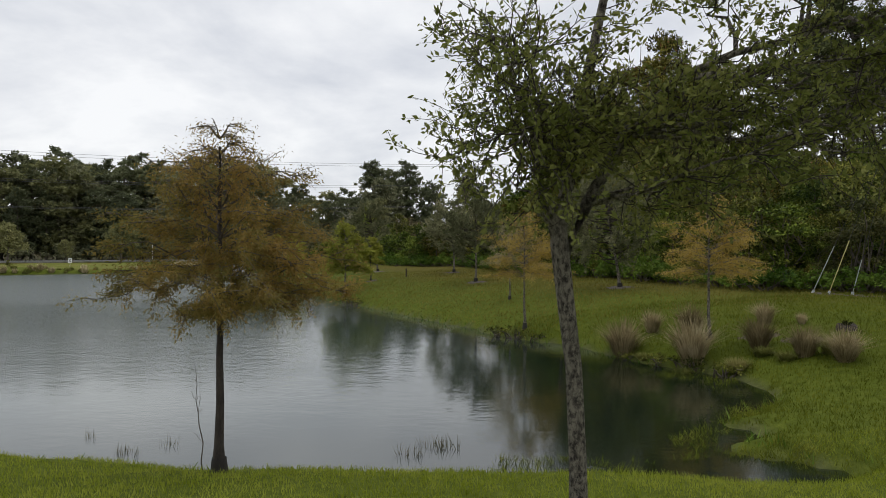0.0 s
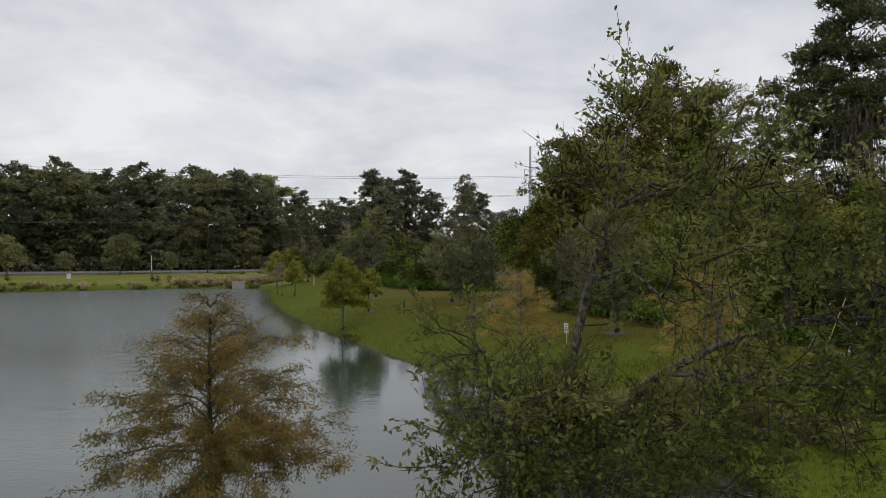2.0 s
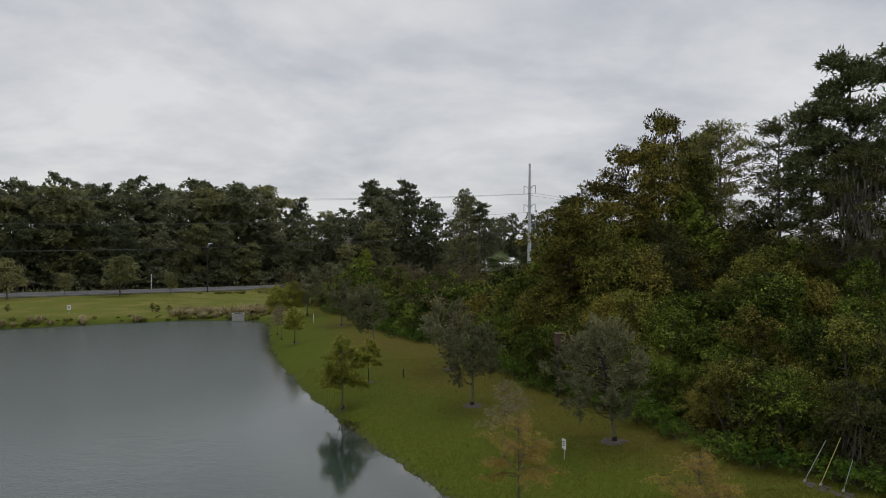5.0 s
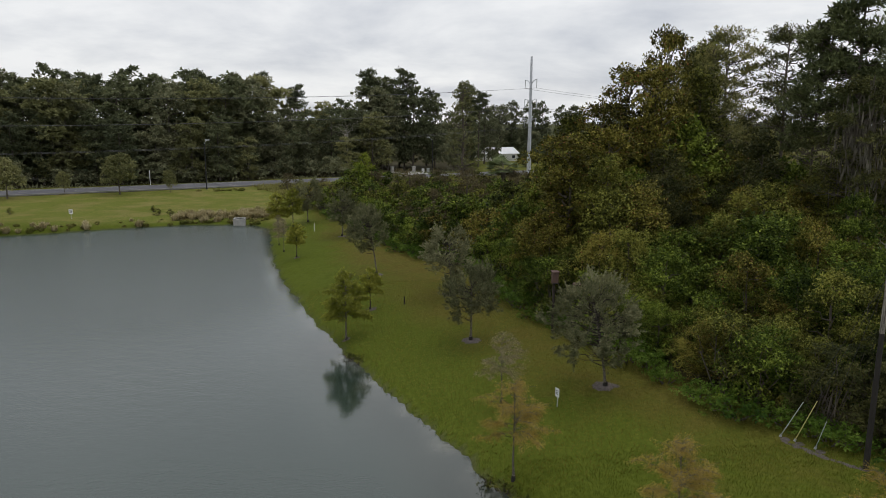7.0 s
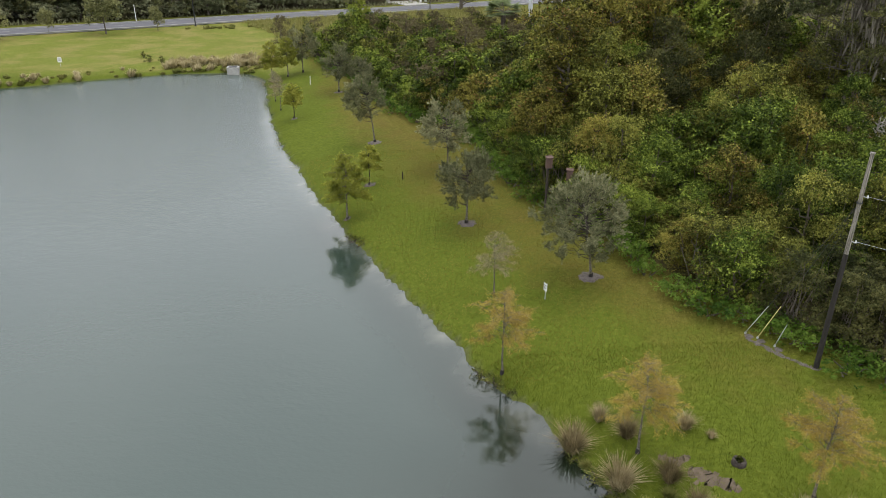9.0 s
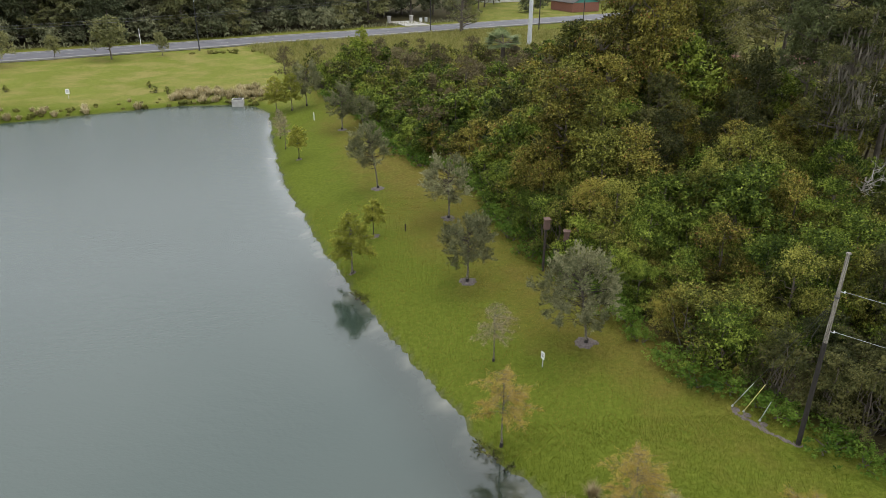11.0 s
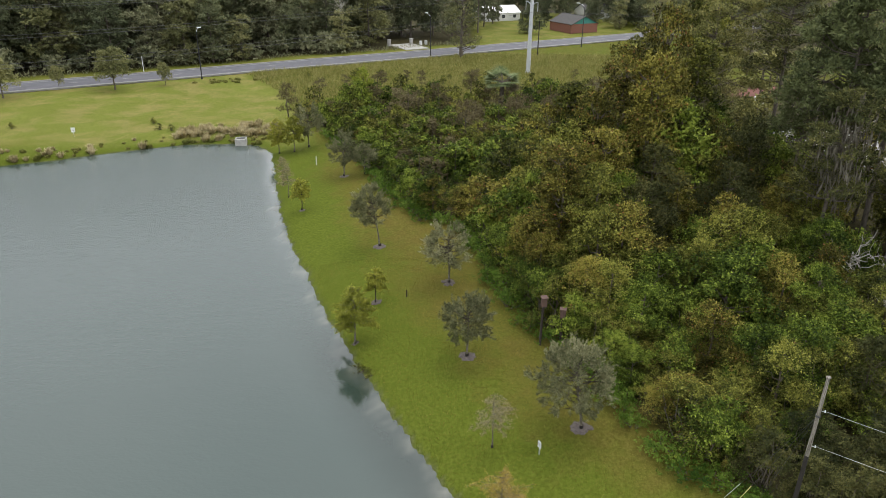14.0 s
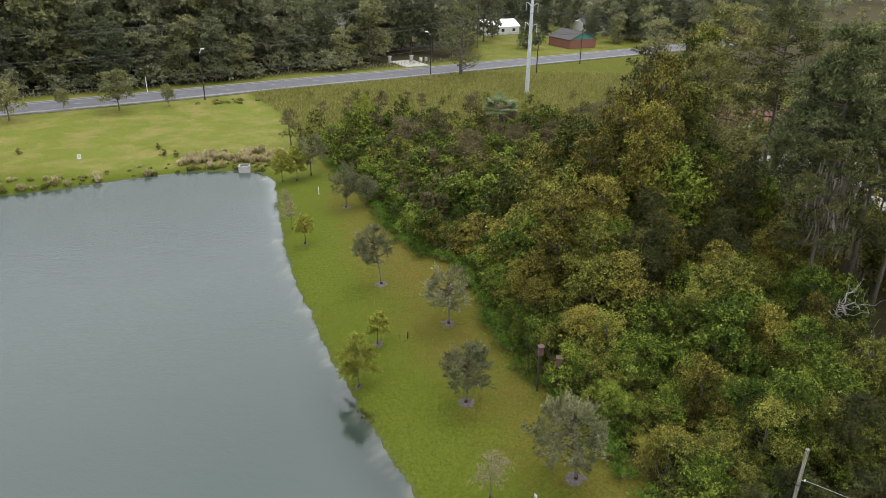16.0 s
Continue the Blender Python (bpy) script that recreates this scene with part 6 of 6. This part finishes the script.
WEED = shrub(136, "mid", 0.5, 0.6, 14, 0.22, 60, 0.07, "water_weed_clump", "dark leafy weed clump standing in the shallow water")
for x, y, s in [(2.3, 29.2, 1.0), (2.9, 28.6, 1.1), (3.6, 27.7, 0.8), (-6.3, 46.7, 0.9), (-5.9, 46.0, 1.1), (-5.5, 45.3, 0.8), (6.7, 21.9, 0.9), (7.3, 21.0, 1.1), (7.9, 19.9, 1.0), (6.1, 23.0, 0.7)]:
    WEED.put(pose(x, y, -0.08, 0, 0, 77 * x) @ Matrix.Diagonal((s, s, s, 1)))

def bare_patch(name, pts, half, label):
    """A worn strip of bare soil that follows the ground along a line."""
    rng = np.random.default_rng(61)
    pts = np.array(pts, float)
    c = np.stack([np.interp(np.linspace(0, len(pts) - 1, 26), np.arange(len(pts)), pts[:, k]) for k in (0, 1)], 1) + rng.normal(size=(26, 2)) * 0.05
    d = np.gradient(c, axis=0)
    nrm = np.stack([-d[:, 1], d[:, 0]], 1) / np.linalg.norm(d, axis=1)[:, None]
    w = half * (0.55 + 0.7 * rng.random(26)) * np.sin(np.linspace(0.15, 3.0, 26)) ** 0.5
    rows = [np.c_[q, height(q[:, 0], q[:, 1]) + z] for q, z in ((c - nrm * w[:, None], -0.01), (c, 0.025), (c + nrm * w[:, None], -0.01))]
    i = np.arange(25)
    f = np.concatenate([np.stack([i + 26 * k, i + 1 + 26 * k, i + 27 + 26 * k, i + 26 + 26 * k], 1) for k in (0, 1)])
    tagged(part(name, mesh_np(name, np.concatenate(rows), f, M["grey_mulch" if "grey" in label else "soil"], True), None, None), label, "soil", "soil patches")


bare_patch("soil_track", [(15.9, 30.3), (16.6, 29.2), (17.4, 28.2), (18.2, 27.4)], 0.22, "bare grey soil track between the anchors and the pole")
bare_patch("mud_patch", [(10.3, 21.6), (11.0, 20.9), (11.9, 20.3)], 0.55, "bare muddy patch in the grass by the tussocks")
bare_patch("mud_patch", [(9.3, 22.4), (10.0, 22.0), (10.5, 22.2)], 0.3, "bare muddy patch in the grass by the tussocks")

# ---- trees along the road, dead wood and the palm ----
ROADTREE = broadleaf(101, "far_olive", 8.5, 4.3, 0.28, 40, 1.25, 4.0, 0.5, label="round-crowned roadside tree on the far lawn")
for x, y, s, sz in [(-84.6, 137.8, 0.92, 1.0), (-66.9, 147.3, 1.02, 1.05), (-78.0, 146.6, 0.36, 0.6), (-58.2, 152.1, 0.42, 0.6)]:
    ROADTREE.put(stand(x, y, x * 13, s, sz))


def cabbage_palm(x, y):
    rng = np.random.default_rng(8)
    t = root("cabbage_palm", stand(x, y, 0, 1.7, 1.35), "cabbage palm with stiff fan leaves", "palm tree")
    part("trunk", tube_mesh("trunk", [(np.array([(0, 0, -0.1), (0.05, 0, 2), (0.1, 0.05, 4.6)]), np.array([0.26, 0.22, 0.24]))], M["bark"], 9), None, t)
    for k in range(36):
        a, e = rng.random() * 6.283, rng.uniform(-0.6, 1.2)
        d = np.array([np.cos(a) * np.cos(e), np.sin(a) * np.cos(e), np.sin(e)])
        hub = np.array([0.1, 0.05, 4.6]) + d * 1.1
        side = np.cross(d, [0, 0, 1.0])
        side /= np.linalg.norm(side)
        ang = np.linspace(-1.5, 1.5, 15)[:, None]
        way = d * np.cos(ang) + side * np.sin(ang) + np.array([0, 0, -0.18])
        stalk = (np.array([np.array([0.1, 0.05, 4.5]), hub]), np.array([0.025, 0.02]))
        fr = part("frond", leaf_mesh("frond", np.tile(hub, (15, 1)), way, np.tile(np.cross(side, d), (15, 1)), 1.15, 0.16, M["palm" if e > -0.2 else "brown"]), None, t)
        part("leaf_stalk", tube_mesh("leaf_stalk", [stalk], M["bark"], 4), None, fr)


cabbage_palm(10.7, 122.5)


def dead_tree(x, y, h, turn, seed, label):
    rng = np.random.default_rng(seed)
    t = root("dead_tree", stand(x, y, turn), label, "dead tree", "bleached dead trees")
    tp = np.array([(0, 0, -0.1), (0.1, 0, h * 0.3), (0.0, 0.1, h * 0.55), (0.15, 0.1, h * 0.72)])
    part("trunk", tube_mesh("trunk", [(tp, np.array([0.12, 0.1, 0.08, 0.06]))], M["pale_bark"], 7), None, t)
    for k in range(9):
        a, z = rng.random() * 6.283, h * rng.uniform(0.45, 0.72)
        e = np.array([np.cos(a) * h * 0.28, np.sin(a) * h * 0.28, z + h * rng.uniform(0.05, 0.3)])
        p = bend(rng, (0.05, 0.05, z), e, 6, 0, 0.09)
        paths = [(p, np.linspace(0.05, 0.014, 6))]
        for q in range(6):
            i = rng.integers(1, 6)
            e2 = p[i] + unit(rng, 1)[0] * h * 0.12 + np.array([0, 0, h * 0.05])
            paths.append((bend(rng, p[i], e2, 4, 0, 0.12), np.linspace(0.018, 0.006, 4)))
        part("bough", tube_mesh("bough", paths, M["pale_bark"], 5), None, t)


dead_tree(33.6, 46.6, 6.6, 0, 4, "bleached leafless dead tree among the shrubs")
dead_tree(34.0, 52.5, 8.0, 60, 6, "bleached leafless dead tree among the shrubs")
dead_tree(-68, 190, 15.0, 60, 7, "tall bleached dead tree across the road")
dead_tree(-27, 206, 17.0, 10, 12, "tall bleached dead tree across the road")


def moss_strands(x, y, z, w, drop, k):
    """Grey moss hanging from the boughs of a tall tree."""
    rng = np.random.default_rng(17)
    base = np.array([x, y, z]) + rng.normal(size=(k, 3)) * np.array([w, w, drop * 0.35])
    ob = part("hanging_moss", leaf_mesh("hanging_moss", base, unit(rng, k) * 0.22 + np.array([0, 0, -1.0]), unit(rng, k), 1.3, 0.16, M["moss"], 0.02), None, None)
    tagged(ob, "grey moss hanging from a tall tree", "hanging moss", kind="stuff")


moss_strands(34.4, 58.2, 14.5, 1.1, 5.5, 520)

# low bright vines that creep out of the wood's edge
vr = np.random.default_rng(23)
EDGE = np.array(WOOD[2:17], float)
for (ax, ay), (bx, by) in zip(EDGE[:-1], EDGE[1:]):
    ln = math.hypot(bx - ax, by - ay)
    for k in range(max(1, int(ln / 1.05))):
        f = (k + vr.random()) / max(1, int(ln / 1.05))
        x, y = ax + (bx - ax) * f + vr.normal() * 0.3 - 0.25, ay + (by - ay) * f + vr.normal() * 0.3 - 0.35
        s = 0.7 + 0.6 * vr.random()
        W["shrub_vine"].put(stand(x, y, vr.random() * 360, s, s * (0.7 + 0.5 * vr.random())))
W["shrub_yellow"].put(stand(16.9, 32.9, 0, 0.2, 0.3), "small bright yellow shrub at the wood's edge")

# scrub scattered over the rough field
for k in range(80):
    x, y = vr.uniform(-30, 42), vr.uniform(119, 166)
    if abs(x - 10.7) < 3 and abs(y - 122.5) < 4 or abs(x - 21.3) < 5 and y > 158 or y > road_mid(x) - 16:
        continue
    key, s = [("scrub", 0.8), ("scrub", 0.9), ("tree_brown", 0.6), ("scrub", 0.7)][vr.integers(4)]
    s *= (0.6 + 0.8 * vr.random()) * (1.25 - 0.6 * (y - 119) / 47)
    W[key].put(stand(x, y, vr.random() * 360, s, s))
for x, y, s in [(-13, 116, 2.0), (-9, 119, 1.6), (-16.5, 114, 1.4), (-11.5, 122, 1.7)]:
    W["shrub_green"].put(stand(x, y, x * 40, s * 0.8, s))

# ---- houses and yards across the road ----
def gable_house(name, x, y, turn, w, d, hw, hr, wall, roof, gable, label):
    g = ground_at(x, y)
    t = root(name, pose(x, y, g, 0, 0, turn), label, "house", "houses across the road")
    for nm, c, s in (("wall", (0, -d / 2, hw / 2), (w, 0.2, hw)), ("wall", (0, d / 2, hw / 2), (w, 0.2, hw)), ("wall", (-w / 2 + 0.1, 0, hw / 2), (0.2, d - 0.2, hw)), ("wall", (w / 2 - 0.1, 0, hw / 2), (0.2, d - 0.2, hw))):
        part(nm, one_box(*c, *s), M[wall], t)
    for s in (-1, 1):
        bm = bmesh.new()
        vs = [bm.verts.new(p) for p in ((s * (w / 2 - 0.12), -d / 2, hw), (s * (w / 2 - 0.12), d / 2, hw), (s * (w / 2 - 0.12), 0, hw + hr))]
        bm.faces.new(vs)
        ext = bmesh.ops.extrude_face_region(bm, geom=bm.faces[:])
        bmesh.ops.translate(bm, vec=(s * 0.1, 0, 0), verts=[e for e in ext["geom"] if isinstance(e, bmesh.types.BMVert)])
        part("gable", bm, M[gable], t)
    ang = math.atan2(hr, d / 2)
    sl = math.hypot(hr, d / 2) + 0.5
    for s in (-1, 1):
        rp = part("roof", one_box(0, s * (d / 4 + 0.12), hw + hr / 2 - 0.02, w + 0.9, sl, 0.14, 0, Matrix.Rotation(-s * ang, 4, "X")), M[roof], t)
    part("ridge_cap", one_box(0, 0, hw + hr + 0.08, w + 0.9, 0.4, 0.1, 0.03), M[roof], t)
    for k in range(max(2, int(w / 4))):
        wx = -w / 2 + (k + 0.5) * w / max(2, int(w / 4))
        wd = part("window", one_box(wx, -d / 2 - 0.1, hw * 0.55, 1.3, 0.08, 1.2, 0.01), M["pane"], t, "dark window pane")
        part("window_frame", one_box(wx, -d / 2 - 0.13, hw * 0.55 + 0.64, 1.5, 0.1, 0.1), M["white"], wd)
        part("window_sill", one_box(wx, -d / 2 - 0.14, hw * 0.55 - 0.64, 1.5, 0.14, 0.08), M["white"], wd)
    return t


gable_house("white_house", 22.5, 287, 28, 15, 9, 3.0, 2.2, "wall_white", "roof_white", "wall_white", "low pale house with a white metal roof")
gable_house("brick_house", 46.5, 255, 118, 12, 11, 3.0, 2.4, "brick_red", "shingle", "teal", "red brick house with a teal gable")
gable_house("far_house", 66.0, 300, 20, 20, 10, 3.0, 2.4, "wall_white", "shingle", "wall_white", "dark-roofed house far behind the trees")
for x, y in ((-14.6, 213.6), (-8.2, 216.0)):
    g = ground_at(x, y)
    t = root("gate_pillar", pose(x, y, g, 0, 0, 30), "pale stone gate pillar by the driveway", "pillar", "gate pillars")
    part("shaft", one_box(0, 0, 0.85, 0.8, 0.8, 1.9, 0.03), M["concrete"], t)
    part("capstone", one_box(0, 0, 1.88, 1.0, 1.0, 0.16, 0.03), M["concrete"], t)
g = ground_at(-8, 212)
tagged(part("driveway", one_box(0, 0, 0, 7.5, 11, 0.5), M["concrete"], None), "pale concrete driveway off the road", "driveway", kind="structure").matrix_basis = pose(-8.8, 212.4, g - 0.08, 0, 0, 30)
for k, (x, y) in enumerate(((-5.4, 216.5), (-3.9, 217.2))):
    t = root("wheelie_bin", pose(x, y, ground_at(x, y), 0, 0, 20), "pale bin standing beside the driveway", "bin", "bins")
    part("body", one_box(0, 0, 0.6, 0.7, 0.7, 1.1, 0.06), M["grey_plastic" if k else "white"], t)
    part("lid", one_box(0, 0, 1.19, 0.76, 0.76, 0.1, 0.03), M["grey_plastic"], t)

# yard behind the wood: a paved lot, a mulched slope, a pale utility box
tagged(part("parking_lot", one_box(0, 0, 0, 46, 34, 0.5), M["concrete"], None), "pale paved lot seen behind the trees", "paving", kind="structure").matrix_basis = pose(78, 106, 1.72, 0, 0, 20)
tagged(part("mulch_bed", one_box(0, 0, 0, 24, 10, 0.6, 0.2), M["mulch"], None), "red mulched bed behind the wood", "mulch bed", kind="structure").matrix_basis = pose(66, 147, 1.45, 3, 0, 12)
t = root("utility_box", pose(61.5, 135.5, ground_at(61.5, 135.5), 0, 0, 20), "pale metal utility box behind the wood", "utility box")
part("cabinet", one_box(0, 0, 0.75, 1.6, 1.2, 1.5, 0.05), M["white"], t)
part("plinth", one_box(0, 0, 0.02, 1.9, 1.5, 0.2), M["concrete"], t)

# ---- grass ----
def blades(name, pts, h, w, mat, seed, lean=0.35):
    """Single pointed grass blades."""
    rng = np.random.default_rng(seed)
    k = len(pts)
    a = rng.random(k) * 6.283
    s = np.stack([np.cos(a), np.sin(a), np.zeros(k)], 1)
    hh = h * (0.5 + rng.random(k))[:, None]
    tip = pts + np.concatenate([rng.normal(size=(k, 2)) * lean, np.ones((k, 1))], 1) * hh
    ww = w * (0.6 + 0.8 * rng.random(k))[:, None]
    return mesh_np(name, np.stack([pts - s * ww, pts + s * ww, tip], 1).reshape(-1, 3), np.arange(3 * k).reshape(-1, 3), M[mat])


def scatter(seed, k, x0, x1, y0, y1, keep, sink=0.01):
    rng = np.random.default_rng(seed)
    x, y = rng.uniform(x0, x1, k), rng.uniform(y0, y1, k)
    ok = keep(x, y, rng)
    x, y = x[ok], y[ok]
    return np.stack([x, y, height(x, y) - sink], 1)


def on_lawn(x, y, rng):
    return (shore_dist(x, y) > -0.08) & (signed(x, y, WOOD) > 0)


near_pts = scatter(1, 52000, -10, 12, 6.5, 12.5, on_lawn)
tagged(new("near_lawn_grass", blades("near_lawn_grass", near_pts, 0.075, 0.006, "near_blade", 2)), "short green grass on the near bank", "grass", kind="stuff")
bank_pts = scatter(3, 60000, 3, 20, 11, 30, on_lawn)
tagged(new("bank_lawn_grass", blades("bank_lawn_grass", bank_pts, 0.09, 0.011, "blade", 4)), "green grass of the right bank", "grass", kind="stuff")
up_pts = scatter(5, 60000, -12, 20, 28, 64, on_lawn)
tagged(new("upper_lawn_grass", blades("upper_lawn_grass", up_pts, 0.09, 0.02, "dry_blade", 6)), "green and olive grass higher up the lawn", "grass", kind="stuff")
marsh_pts = scatter(7, 42000, 0.8, 9.6, 10.4, 20.5, lambda x, y, rng: (shore_dist(x, y) < 0.3) & (shore_dist(x, y) > -1.6) & (wave(x, y, 1.3, 2.0) + 0.5 * wave(x, y, 3.7, 1.0) + 0.8 * np.exp(-((y - 12.3) / 0.35) ** 2) > 0.42), 0.0)
marsh_pts[:, 2] = np.maximum(marsh_pts[:, 2], -0.06)
tagged(new("marsh_grass", blades("marsh_grass", marsh_pts, 0.14, 0.009, "blade", 8, 0.6)), "wet grass standing in the shallow corner", "grass", kind="stuff")
rim_pts = scatter(9, 90000, -30, 8, 11, 112, lambda x, y, rng: np.abs(shore_dist(x, y) + 0.05) < 0.22, 0.02)
rim_pts[:, 2] = np.maximum(rim_pts[:, 2], -0.05)
tagged(new("waterline_grass", blades("waterline_grass", rim_pts, 0.2, 0.02, "vine", 10, 0.6)), "longer lush grass along the waterline", "grass", kind="stuff")
reed_pts = scatter(11, 9000, -9, 4, 12.0, 15.5, lambda x, y, rng: (wave(x, y, 1.1, 5.0) > 0.62) & (shore_dist(x, y) > -2.6), 0.0)
reed_pts[:, 2] = -0.05
tagged(new("water_weed", blades("water_weed", reed_pts[:900], 0.2, 0.006, "brown", 12, 0.25)), "thin brown weed stems in the shallows", "water weed", kind="stuff")
field_pts = scatter(13, 70000, -48, 62, 116, 200, lambda x, y, rng: (y < np.array([road_mid(v) for v in x]) - 8) & ((signed(x, y, WOOD) > -1)) & (x > np.interp(y, [108, 124, 133, 147, 158, 170], [-22, -26.5, -28.8, -34, -40.5, -48]) + 1))
tagged(new("field_grass", blades("field_grass", field_pts, 0.75, 0.09, "field", 14, 0.45)), "tall yellowish grass of the rough field", "grass", kind="stuff")
verge_pts = scatter(15, 22000, -170, 20, 120, 222, lambda x, y, rng: np.abs(y - np.array([road_mid(v) for v in x]) - 15.5) < 3.5)
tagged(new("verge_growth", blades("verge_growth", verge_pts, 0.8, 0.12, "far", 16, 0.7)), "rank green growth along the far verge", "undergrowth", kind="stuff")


# bare sapling beside the near cypress
sr = np.random.default_rng(31)
t = root("bare_sapling", stand(-3.35, 9.9), "thin leafless sapling beside the cypress", "sapling")
stem = bend(sr, (0, 0, -0.05), (-0.12, 0.1, 1.25), 7, 0, 0.03)
part("stem", tube_mesh("stem", [(stem, np.linspace(0.011, 0.004, 7))], M["bark"], 5), None, t)
for k in range(9):
    i = sr.integers(2, 7)
    e = stem[i] + unit(sr, 1)[0] * 0.2 + np.array([0, 0, 0.16])
    part("twig", tube_mesh("twig", [(bend(sr, stem[i], e, 4, 0, 0.08), np.linspace(0.005, 0.002, 4))], M["bark"], 4), None, t)
